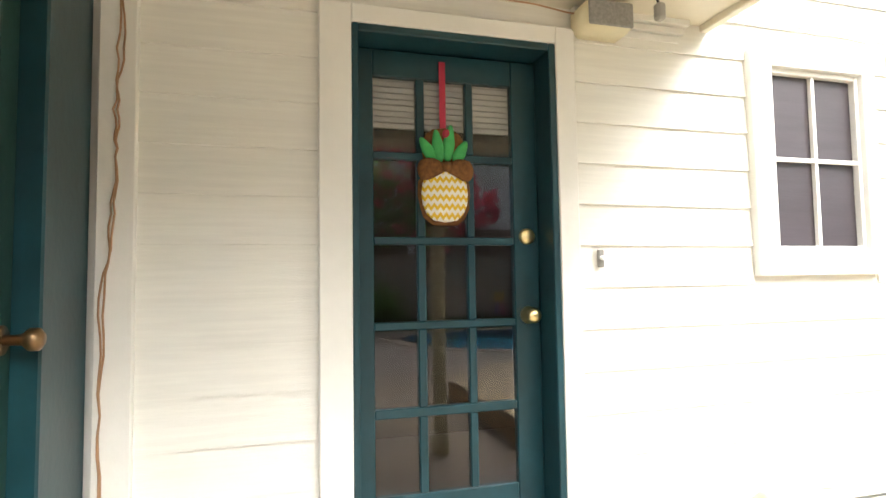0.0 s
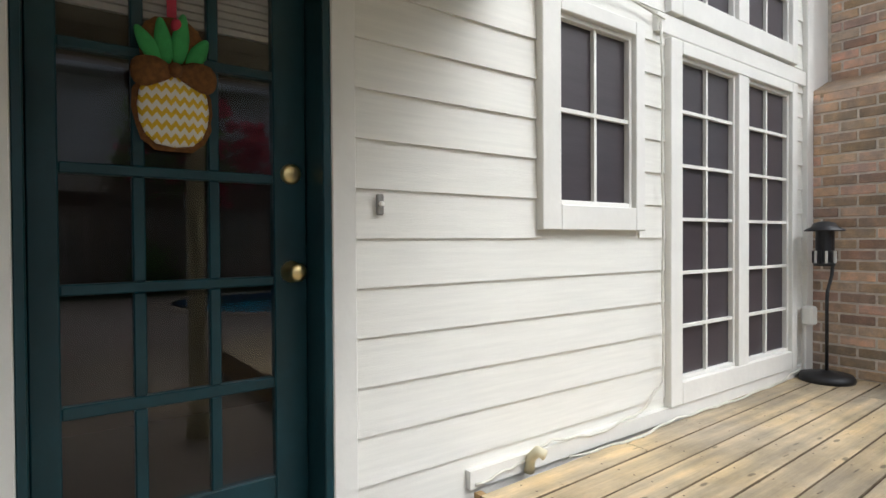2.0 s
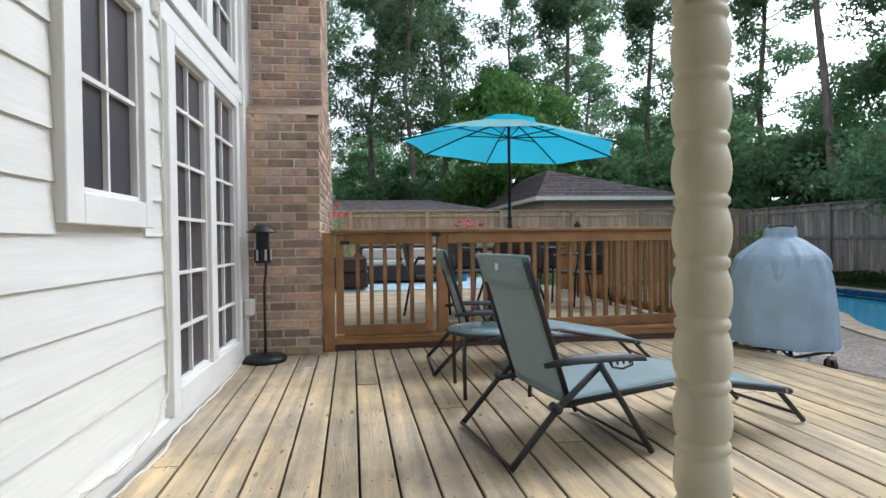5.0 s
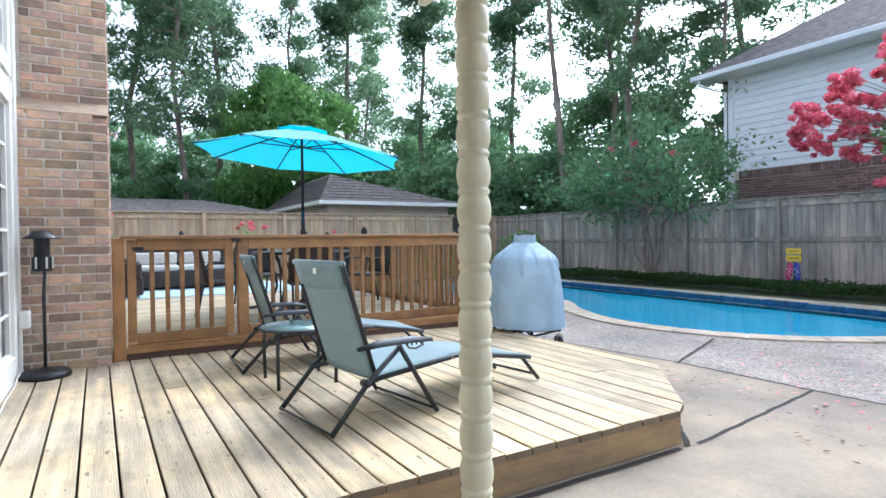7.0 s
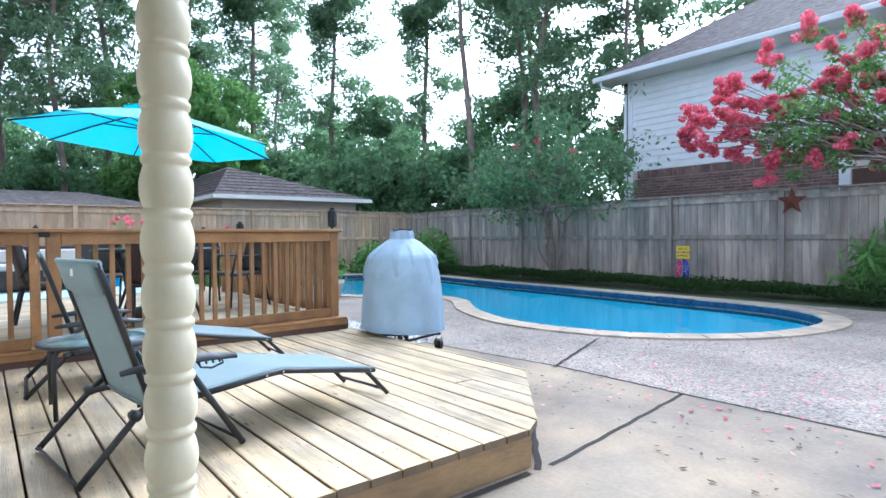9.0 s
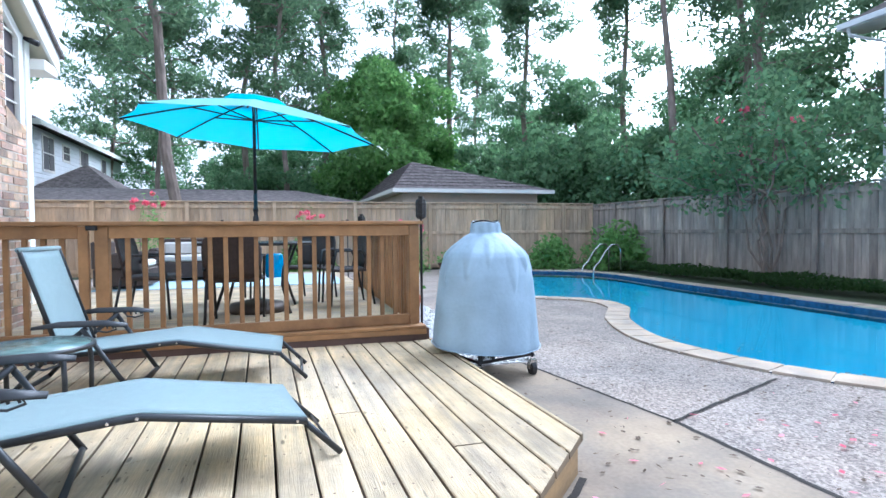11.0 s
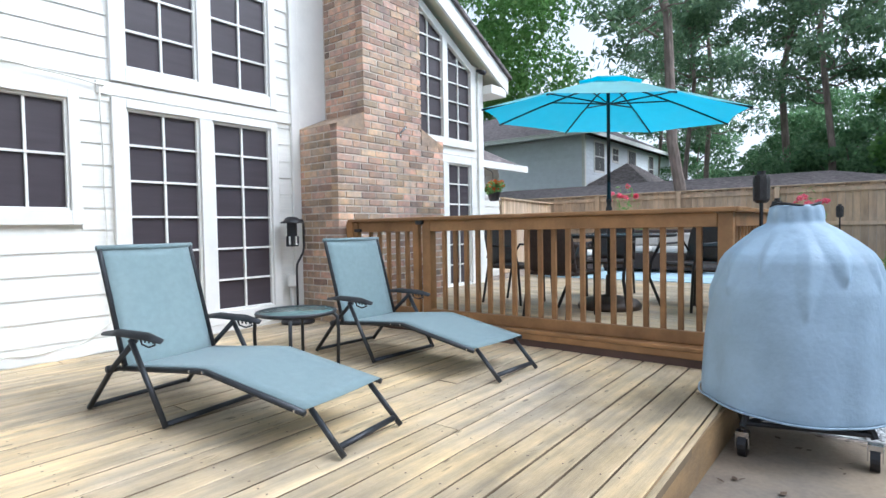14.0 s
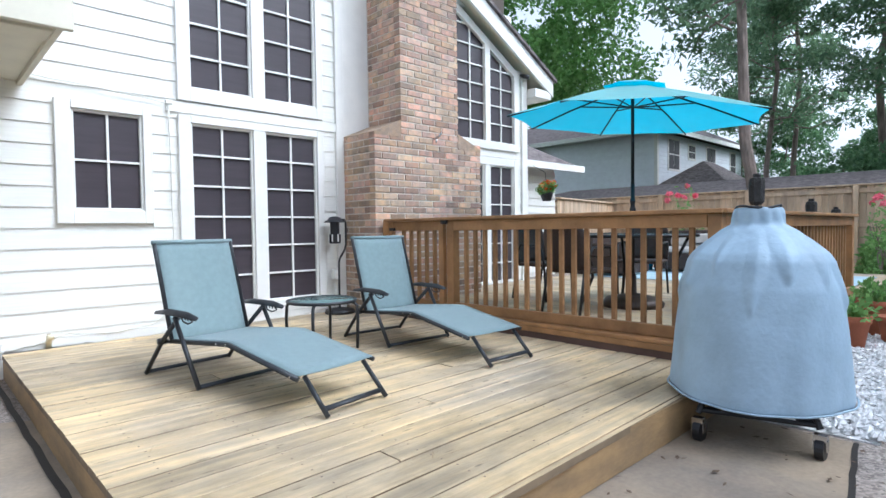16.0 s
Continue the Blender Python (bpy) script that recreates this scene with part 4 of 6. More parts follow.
prof += [(0.05, z), (0.06, z + 0.02), (0.06, 2.20)]
part("shaft", lathe(bmesh.new(), prof, 28), CREAM, col, "", True)

# ---- loungers ----
def lounger(at, rz, label):
    c = thing("sun_lounger", label, "lounger", "loungers on the deck", at=at, rz=rz)
    w = 0.265
    for s in (-1, 1):
        x = s * w
        bm = bmesh.new()
        tube(bm, [(x, -0.10, 0.235), (x, -0.72, 0.285), (x, -0.80, 0.288), (x, -1.38, 0.185)], 0.014, 10)
        part("seat_rail", bm, IRON, c, "", True)
        bm = bmesh.new()
        tube(bm, [(x, 0.0, 0.85), (x, -0.015, 0.80), (x, -0.195, 0.23)], 0.013, 10)
        part("back_rail", bm, IRON, c, "", True)
        x2 = s * (w + 0.028)
        bm = bmesh.new()
        tube(bm, [(x2, -0.33, 0.405), (x2, -0.12, 0.235), (x2, 0.09, 0.012)], 0.014, 10)
        part("rear_leg", bm, IRON, c, "", True)
        bm = bmesh.new()
        tube(bm, [(x2 + s * 0.014, -0.31, 0.405), (x2 + s * 0.014, -0.56, 0.012)], 0.014, 10)
        part("front_leg", bm, IRON, c, "", True)
        bm = bmesh.new()
        tube(bm, [(x2 + s * 0.005, -0.06, 0.415), (x2 + s * 0.005, -0.2, 0.43), (x2 + s * 0.005, -0.42, 0.428), (x2 + s * 0.005, -0.54, 0.412)], [0.012, 0.023, 0.023, 0.014], 10, 0.34)
        part("armrest", bm, IRON, c, "", True)
        bm = bmesh.new()
        tube(bm, [(x2, -0.36, 0.415), (x2, -0.38, 0.385), (x2, -0.43, 0.375), (x2, -0.48, 0.39), (x2, -0.47, 0.412)], 0.005, 6)
        for k in range(4):
            tube(bm, [(x2, -0.37 - 0.03 * k, 0.415), (x2, -0.375 - 0.03 * k, 0.395)], 0.005, 6)
        part("notched_bracket", bm, IRON, c)
        bm = bmesh.new()
        tube(bm, [(x2 - s * 0.03, -0.115, 0.238), (x2 + s * 0.02, -0.115, 0.238)], 0.02, 10)
        part("pivot", bm, IRON, c, "", True)
        xf = s * 0.205
        bm = bmesh.new()
        tube(bm, [(xf, -1.36, 0.185), (xf, -1.53, 0.012)], 0.013, 10)
        part("foot_leg", bm, IRON, c, "", True)
    for y, z, ww in ((0.085, 0.02, w + 0.03), (-0.555, 0.025, w + 0.045), (-1.50, 0.045, 0.205)):
        bm = bmesh.new()
        tube(bm, [(-ww, y, z), (ww, y, z)], 0.014, 8, 0.5)
        part("crossbar", bm, IRON, c, "", True)
    bm = bmesh.new()
    tube(bm, [(-w - 0.012, 0.0, 0.847), (w + 0.012, 0.0, 0.847)], 0.015, 10)
    part("head_bar", bm, FABRIC, c, "top bar wrapped in sling cloth", True)

    def sling(path, name, label):
        bm = bmesh.new()
        rows = []
        for y, z in path:
            for_d = 0.006
            rows.append([bm.verts.new((x, y, z - for_d * (1 - (x / w) ** 2))) for x in np.linspace(-w + 0.004, w - 0.004, 9)])
        for a, b in zip(rows, rows[1:]):
            for k in range(8):
                bm.faces.new((a[k], a[k + 1], b[k + 1], b[k]))
        ext = bmesh.ops.extrude_face_region(bm, geom=list(bm.faces))
        for v in ext["geom"]:
            if isinstance(v, bmesh.types.BMVert):
                v.co.z -= 0.004
                v.co.y += 0.002
        bmesh.ops.recalc_face_normals(bm, faces=bm.faces)
        part(name, bm, FABRIC, c, label, True)

    sling([(-0.003 - 0.19 * t, 0.852 - 0.615 * t) for t in np.linspace(0, 1, 12)], "back_sling", "blue-green woven sling")
    sling([(-0.18 - 0.54 * t, 0.255 + 0.047 * t) for t in np.linspace(0, 1, 8)] + [(-0.80 - 0.58 * t, 0.305 - 0.103 * t) for t in np.linspace(0, 1, 8)], "seat_sling", "blue-green woven sling")
    bm = bmesh.new()
    rows = [[bm.verts.new((x, -0.003 - 0.19 * t + 0.012, 0.852 - 0.615 * t - 0.004 - 0.03 * (t / 0.2) * math.cos(math.pi * x / (2 * w)) * 0.6)) for x in np.linspace(-w + 0.012, w - 0.012, 9)] for t in (0.0, 0.07, 0.14, 0.2)]
    for a, b in zip(rows, rows[1:]):
        for k in range(8):
            bm.faces.new((a[k], b[k], b[k + 1], a[k + 1]))
    ext = bmesh.ops.extrude_face_region(bm, geom=list(bm.faces))
    for v in ext["geom"]:
        if isinstance(v, bmesh.types.BMVert):
            v.co.y += 0.008
    bmesh.ops.recalc_face_normals(bm, faces=bm.faces)
    part("head_sleeve", bm, FABRIC, c, "folded cloth sleeve", True)
    part("care_label", boxes((-0.02, 0.012, 0.018, 0.020, 0.79, 0.82)), TRIM, c, "small white care label")
    for s in (-1, 1):
        for y, z in ((-0.70, 0.284), (-0.79, 0.288), (-1.34, 0.193)):
            bm = bmesh.new()
            tube(bm, [(s * (w + 0.013), y, z), (s * (w + 0.018), y, z)], 0.006, 8)
            part("rivet", bm, STEEL, c)
    return c


FLOOR = 0.2
lounger((2.558, 0.415, FLOOR), 9.6, "reclined blue-green sling lounger with dark frame")
l2 = lounger((4.137, 0.475, FLOOR), -1.6, "reclined blue-green sling lounger by the railing")

stand = thing("side_table", "small round glass side table with bent legs", "side table", at=(3.44, 0.27, FLOOR))
bm = lathe(bmesh.new(), [(0.235, 0.375), (0.25, 0.38), (0.25, 0.388), (0.0001, 0.390)], 32)
part("tabletop", bm, TABLEGLASS, stand, "pebbled tempered glass top", True)
bm = bmesh.new()
tube(bm, [(0.255 * math.cos(a), 0.255 * math.sin(a), 0.380) for a in np.linspace(0, 2 * math.pi, 33)], 0.012, 8)
part("rim", bm, IRON, stand, "", True)
for k in range(4):
    a = math.radians(45 + 90 * k)
    bm = bmesh.new()
    tube(bm, [(r * math.cos(a), r * math.sin(a), z) for r, z in ((0.20, 0.368), (0.245, 0.365), (0.268, 0.34), (0.275, 0.25), (0.268, 0.012))], 0.012, 8)
    part("leg", bm, IRON, stand, "", True)

# ---- umbrella ----
umb = thing("patio_umbrella", "open turquoise market umbrella over the table", "umbrella", at=(6.52, -0.66, UZ))
bm = bmesh.new()
tube(bm, [(0, 0, 0.1), (0, 0, 1.25)], 0.021, 12)
tube(bm, [(0, 0, 1.25), (0, 0, 1.95), (0, 0, 2.225)], 0.017, 12)
part("pole", bm, BLACK, umb, "", True)
bm = lathe(bmesh.new(), [(0.022, 0.93), (0.034, 0.95), (0.03, 1.0), (0.022, 1.02), (0.022, 1.05), (0.03, 1.07), (0.022, 1.1)], 14)
part("crank_housing", bm, BLACK, umb, "", True)
bm = lathe(bmesh.new(), [(0.30, 0.0), (0.31, 0.04), (0.26, 0.09), (0.12, 0.12), (0.04, 0.14), (0.035, 0.32), (0.022, 0.34)], 28)
part("base", bm, mat("bronze_base", (0.06, 0.045, 0.035), 0.5, 0.3, 10, 0.1, metal=0.4), umb, "heavy bronze base", True)
tilt = Matrix.Translation((0, 0, 1.90)) @ pose(0, 0, 0, 4, 0, 0)
R8 = 1.27


def canopy_at(a, f):
    """The canopy over angle a at the share f of the radius, sagging between the ribs."""
    k = (a / (math.pi / 4)) % 1
    edge = math.cos(math.pi / 8) / math.cos((k - 0.5) * math.pi / 4)
    r = R8 * f * (edge - 0.03 * f * math.sin(math.pi * k))
    z = 0.335 * (1 - f ** 1.25) - 0.035 * math.sin(math.pi * k) * math.sin(math.pi * min(1, f)) * f
    return tilt @ Vector((r * math.cos(a), r * math.sin(a), z))


bm = bmesh.new()
rows = [[bm.verts.new(canopy_at(2 * math.pi * k / 64, f)) for k in range(64)] for f in np.linspace(0.13, 1, 11)]
for a, b in zip(rows, rows[1:]):
    for k in range(64):
        bm.faces.new((a[k], b[k], b[(k + 1) % 64], a[(k + 1) % 64]))
part("canopy", bm, CANOPY, umb, "turquoise cloth canopy")
bm = bmesh.new()
rows = [[bm.verts.new(canopy_at(2 * math.pi * k / 64, f) + Vector((0, 0, 0.035 + 0.02 * (1 - f)))) for k in range(64)] for f in (0.005, 0.1, 0.2, 0.25)]
for a, b in zip(rows, rows[1:]):
    for k in range(64):
        bm.faces.new((a[k], b[k], b[(k + 1) % 64], a[(k + 1) % 64]))
part("vent_cap", bm, CANOPY, umb, "small turquoise vent cap")
for k in range(8):
    a = 2 * math.pi * k / 8
    bm = bmesh.new()
    tube(bm, [canopy_at(a, f) - Vector((0, 0, 0.012)) for f in (0.03, 0.3, 0.6, 1.0)], 0.009, 6)
    rib = part("rib", bm, BLACK, umb)
    bm = bmesh.new()
    tube(bm, [tilt @ Vector((0.02 * math.cos(a), 0.02 * math.sin(a), 0.12)), canopy_at(a, 0.48) - Vector((0, 0, 0.02))], 0.007, 6)
    part("strut", bm, BLACK, rib)
CT = CANOPY.node_tree
tr, mx = CT.nodes.new("ShaderNodeBsdfTranslucent"), CT.nodes.new("ShaderNodeMixShader")
tr.inputs[0].default_value, mx.inputs[0].default_value = (0.01, 0.50, 0.74, 1), 0.52
CT.links.new(CT.nodes["Principled BSDF"].outputs[0], mx.inputs[1])
CT.links.new(tr.outputs[0], mx.inputs[2])
CT.links.new(mx.outputs[0], CT.nodes["Material Output"].inputs[0])

# ---- covered grill ----
GX, GY = 4.41, -2.46
grill = thing("covered_grill", "kettle grill under a pale blue fabric cover on a wheeled stand", "grill", at=(GX, GY, 0))


PLEATS = [(k * 0.483 + 0.13 * math.sin(3.1 * k), 0.20 + 0.06 * math.sin(1.7 * k), 0.77 + 0.10 * math.sin(2.3 * k + 1), 0.75 + 0.3 * math.sin(4.1 * k)) for k in range(13)]


def ease(f):
    f = min(1.0, max(0.0, f))
    return f * f * (3 - 2 * f)


def folds(a, z):
    """How far the cloth stands out at angle a and height z: ridges run down from the neck and end in soft points below the shoulder."""
    low = ease((0.95 - z) / 0.5)
    out = 0.0
    for c, w, foot, deep in PLEATS:
        d = abs(((a - c - 0.25 * (z - 0.9) + math.pi) % (2 * math.pi)) - math.pi)
        wide = w * (0.12 + 0.88 * min(1, max(0, z - foot) / 0.20))
        if d < wide:
            out = max(out, deep * (1 - d / wide) ** 0.8 * ease((1.11 - z) / 0.12) * min(1, max(0, z - foot) / 0.05))
    neck = (0.03 * math.sin(11 * a + 9 * z) + 0.03 * math.sin(5 * a - 30 * z)) * ease((z - 1.06) / 0.04)
    return 0.985 + 0.014 * low * math.sin(4 * a + 1.0) + 0.010 * low * math.sin(9 * a + 2.1 + 3 * z) + 0.005 * low * math.sin(17 * a - 6 * z) + 0.078 * out - 0.02 * ease((z - 0.70) / 0.2) * ease((1.12 - z) / 0.1) + neck


prof = [(0.424, 0.245), (0.426, 0.26)] + [(float(np.interp(z, (0.26, 0.60, 0.80, 0.92), (0.428, 0.398, 0.374, 0.340))), float(z)) for z in np.linspace(0.29, 0.92, 60)]
prof += [(float(np.interp(z, (0.92, 0.97, 1.03, 1.085, 1.115), (0.344, 0.312, 0.250, 0.182, 0.128))), float(z)) for z in np.linspace(0.932, 1.115, 22)] + [(0.124, 1.125), (0.122, 1.14), (0.119, 1.17), (0.113, 1.195), (0.104, 1.203), (0.09, 1.19), (0.05, 1.18), (0.001, 1.178)]
bm = lathe(bmesh.new(), prof, 220, wob=folds)
for v in bm.verts:
    if v.co.z < 0.3:
        v.co.z += 0.02 * math.sin(math.atan2(v.co.y, v.co.x) * 1.0 + 1.2)
part("cover", bm, COVER, grill, "", True)
bm = bmesh.new()
tube(bm, [(0.437 * folds(a, 0.27) * math.cos(a), 0.437 * folds(a, 0.27) * math.sin(a), 0.25 + 0.02 * math.sin(a + 1.2)) for a in np.linspace(0, 2 * math.pi, 65)], 0.005, 6)
part("hem", bm, COVER, grill, "", True)
bm = bmesh.new()
tube(bm, [(0.105 * math.cos(a), 0.105 * math.sin(a), 1.205 + 0.008 * math.sin(3 * a)) for a in np.linspace(0, 2 * math.pi, 33)], 0.006, 6)
part("drawcord", bm, BLACK, grill, "black drawcord round the neck", True)
for a, b in ((2.65, 4.22), (4.22, 5.79), (5.79, 1.08), (1.08, 2.65), (2.65, 5.79), (4.22, 1.08)):
    bm = bmesh.new()
    tube(bm, [(0.36 * math.cos(a), 0.36 * math.sin(a), 0.165), (0.36 * math.cos(b), 0.36 * math.sin(b), 0.165)], 0.012, 8)
    part("stand_bar", bm, BLACK, grill)
for a in (2.65, 4.22, 5.79, 1.08):
    x, y = 0.37 * math.cos(a), 0.37 * math.sin(a)
    bm = bmesh.new()
    tube(bm, [(x * 0.75, y * 0.75, 0.32), (x, y, 0.15)], 0.016, 8)
    part("stand_leg", bm, BLACK, grill)
    cast = part("castor", boxes((x - 0.012, x + 0.03, y - 0.028, y + 0.028, 0.095, 0.125), (x - 0.01, x + 0.028, y - 0.03, y - 0.025, 0.05, 0.1), (x - 0.01, x + 0.028, y + 0.025, y + 0.03, 0.05, 0.1)), STEEL, grill, "steel castor fork")
    bm = bmesh.new()
    tube(bm, [(x + 0.02, y - 0.018, 0.056), (x + 0.02, y + 0.018, 0.056)], 0.056, 18)
    part("wheel", bm, BLACK, cast, "black rubber wheel")

# ---- lantern stand ----
lan = thing("insect_zapper", "black lantern insect zapper on a bent pole", "lantern", at=(4.60, 1.80, FLOOR))
part("base", lathe(bmesh.new(), [(0.16, 0.0), (0.165, 0.02), (0.15, 0.045), (0.05, 0.055), (0.015, 0.07)], 28), BLACK, lan, "", True)
bm = bmesh.new()
tube(bm, [(0, 0, 0.05), (0, 0, 0.55), (0.01, 0, 0.60), (0.08, 0, 0.70), (0.095, 0, 0.76), (0.095, 0, 1.0), (0.08, 0, 1.03), (0.0, 0, 1.035)], 0.011, 8)
part("pole", bm, BLACK, lan, "", True)
head = part("roof", lathe(bmesh.new(), [(0.115, 1.0), (0.115, 1.008), (0.075, 1.03), (0.06, 1.055), (0.02, 1.065)], 20, (-0.045, 0, 0.0)), BLACK, lan, "", True)
part("floor_ring", lathe(bmesh.new(), [(0.06, 0.77), (0.062, 0.79), (0.055, 0.795)], 20, (-0.045, 0, 0)), BLACK, lan, "", True)
part("core", lathe(bmesh.new(), [(0.05, 0.79), (0.05, 1.0)], 16, (-0.045, 0, 0)), BLACK, lan)
for k in range(12):
    a = 2 * math.pi * k / 12
    part("slat", boxes((-0.045 + 0.062 * math.cos(a) - 0.006, -0.045 + 0.062 * math.cos(a) + 0.006, 0.062 * math.sin(a) - 0.006, 0.062 * math.sin(a) + 0.006, 0.79, 0.87)), TRIM if k % 2 else BLACK, lan)

# ---- dining set ----
def dining_chair():
    c = thing("dining_chair", "dark brown wicker dining chair with metal legs", "chair", "chairs round the table")
    for s in (-1, 1):
        bm = bmesh.new()
        tube(bm, [(s * 0.22, 0.22, 0.012), (s * 0.23, 0.20, 0.42), (s * 0.24, 0.16, 0.62), (s * 0.25, -0.12, 0.63), (s * 0.235, -0.2, 0.5)], 0.013, 8)
        part("leg", bm, BLACK, c, "", True)
        bm = bmesh.new()
        tube(bm, [(s * 0.22, -0.28, 0.012), (s * 0.215, -0.2, 0.42)], 0.013, 8)
        part("leg", bm, BLACK, c, "", True)
    part("seat", boxes((-0.24, 0.24, -0.21, 0.23, 0.39, 0.43), c=0.015), WICKER, c)
    bm = bmesh.new()
    rows = []
    for t in np.linspace(0, 1, 8):
        w = 0.25 - 0.05 * max(0, t - 0.6) ** 2 * 6
        rows.append([bm.verts.new((x * w, -0.21 - 0.09 * t + 0.07 * x * x, 0.42 + 0.46 * t - 0.05 * t * x * x)) for x in np.linspace(-1, 1, 11)])
    for a, b in zip(rows, rows[1:]):
        for k in range(10):
            bm.faces.new((a[k], a[k + 1], b[k + 1], b[k]))
    ext = bmesh.ops.extrude_face_region(bm, geom=list(bm.faces))
    for v in ext["geom"]:
        if isinstance(v, bmesh.types.BMVert):
            v.co.y -= 0.022
    bmesh.ops.recalc_face_normals(bm, faces=bm.faces)
    part("backrest", bm, WICKER, c, "woven brown back", True)
    return c


dc = dining_chair()
dc.matrix_basis = pose(5.78, -0.50, UZ, 0, 0, -95)
for x, y, r in ((6.35, 0.32, 175), (6.75, -1.62, 8), (7.45, -0.3, 100), (7.3, -1.25, 60)):
    copy_thing(dc, pose(x, y, UZ, 0, 0, r))
table = thing("dining_table", "round glass patio table with dark metal frame", "table", at=(6.52, -0.66, UZ))
part("tabletop", lathe(bmesh.new(), [(0.0301, 0.715), (0.60, 0.715), (0.61, 0.725), (0.60, 0.735), (0.0301, 0.735)], 40), TABLEGLASS, table, "frosted glass top", True)
bm = bmesh.new()
tube(bm, [(0.61 * math.cos(a), 0.61 * math.sin(a), 0.724) for a in np.linspace(0, 2 * math.pi, 41)], 0.017, 8)
part("rim", bm, BLACK, table, "", True)
for k in range(4):
    a = math.radians(40 + 90 * k)
    bm = bmesh.new()
    tube(bm, [(r * math.cos(a), r * math.sin(a), z) for r, z in ((0.55, 0.71), (0.42, 0.45), (0.40, 0.3), (0.52, 0.012))], 0.016, 8)
    part("leg", bm, BLACK, table, "", True)

# ---- far end of the raised deck ----
sofa = thing("wicker_sofa", "dark wicker sofa with pale cushions", "sofa", at=(11.2, 0.35, UZ))
part("frame", boxes((-0.35, 0.40, -0.85, 0.85, 0.06, 0.34), c=0.02), WICKER, sofa)
part("backrest", boxes((0.28, 0.42, -0.85, 0.85, 0.34, 0.74), c=0.02), WICKER, sofa)
CUSH = mat("pale_cushion", (0.62, 0.60, 0.56), 0.85, 0.1, 10, 0.2)
for s in (-1, 1):
    part("arm", boxes((-0.33, 0.28, s * 0.85 - 0.07, s * 0.85 + 0.07, 0.34, 0.58), c=0.02), WICKER, sofa)
    part("cushion", boxes((-0.33, 0.25, s * 0.39 - 0.37, s * 0.39 + 0.37, 0.345, 0.45), c=0.03), CUSH, sofa)
    part("back_cushion", boxes((0.14, 0.27, s * 0.39 - 0.37, s * 0.39 + 0.37, 0.455, 0.68), c=0.03), CUSH, sofa)
    for x in (-0.3, 0.35):
        part("foot", boxes((x - 0.03, x + 0.03, s * 0.8 - 0.03, s * 0.8 + 0.03, 0, 0.06)), BLACK, sofa)
BLUE = mat("blue_ceramic", (0.01, 0.22, 0.42), 0.25, 0.25, 12, 0.2)
stool = thing("garden_stool", "blue pierced ceramic garden stool", "stool", "blue stools by the sofa", at=(11.1, 1.5, UZ))
part("barrel", lathe(bmesh.new(), [(0.15, 0.0), (0.155, 0.03), (0.19, 0.22), (0.155, 0.41), (0.15, 0.44), (0.12, 0.45)], 24), BLUE, stool, "", True)
copy_thing(stool, pose(11.1, -0.80, UZ))
rug = part("rug", boxes((9.4, 11.7, -1.9, 1.75, UZ + 0.002, UZ + 0.012)), mat("pale_blue_rug", (0.45, 0.62, 0.70), 0.9, 0.2, 3, 0.3))
tagged(rug, "pale blue and white outdoor rug on deck", "rug")
sofa2 = thing("wicker_armchair", "dark wicker armchair with pale cushion", "armchair", at=(9.9, 1.35, UZ), rz=90)
part("frame", boxes((-0.35, 0.38, -0.4, 0.4, 0.05, 0.32), c=0.02), WICKER, sofa2)
part("backrest", boxes((0.27, 0.40, -0.4, 0.4, 0.32, 0.72), c=0.02), WICKER, sofa2)
part("cushion", boxes((-0.33, 0.26, -0.33, 0.33, 0.325, 0.43), c=0.03), CUSH, sofa2)
for s in (-1, 1):
    part("arm", boxes((-0.33, 0.26, s * 0.4 - 0.06, s * 0.4 + 0.06, 0.32, 0.55), c=0.02), WICKER, sofa2)


# ---- torches and pots ----
def torch(at, h, label="black metal torch on a pole behind the railing"):
    t = thing("garden_torch", label, "torch", "torches round the deck", at=at)
    bm = bmesh.new()
    tube(bm, [(0, 0, 0), (0, 0, h - 0.2)], 0.012, 8)
    part("pole", bm, BLACK, t)
    part("canister", lathe(bmesh.new(), [(0.03, h - 0.21), (0.05, h - 0.19), (0.052, h - 0.06), (0.045, h - 0.03), (0.025, h - 0.025), (0.025, h)], 8), mat("pierced_black", (0.02, 0.018, 0.016), 0.5, 0.6, 60, 0.8), t)


torch((5.34, -2.17, 0), 1.46)
torch((7.7, -1.95, UZ), 1.07, "black metal torch on a pole inside the railing")
torch((9.2, -1.86, UZ), 1.02, "black metal torch on a pole inside the railing")
torch((11.9, -2.25, 0), 1.4)
torch((12.3, 0.2, UZ), 1.1)


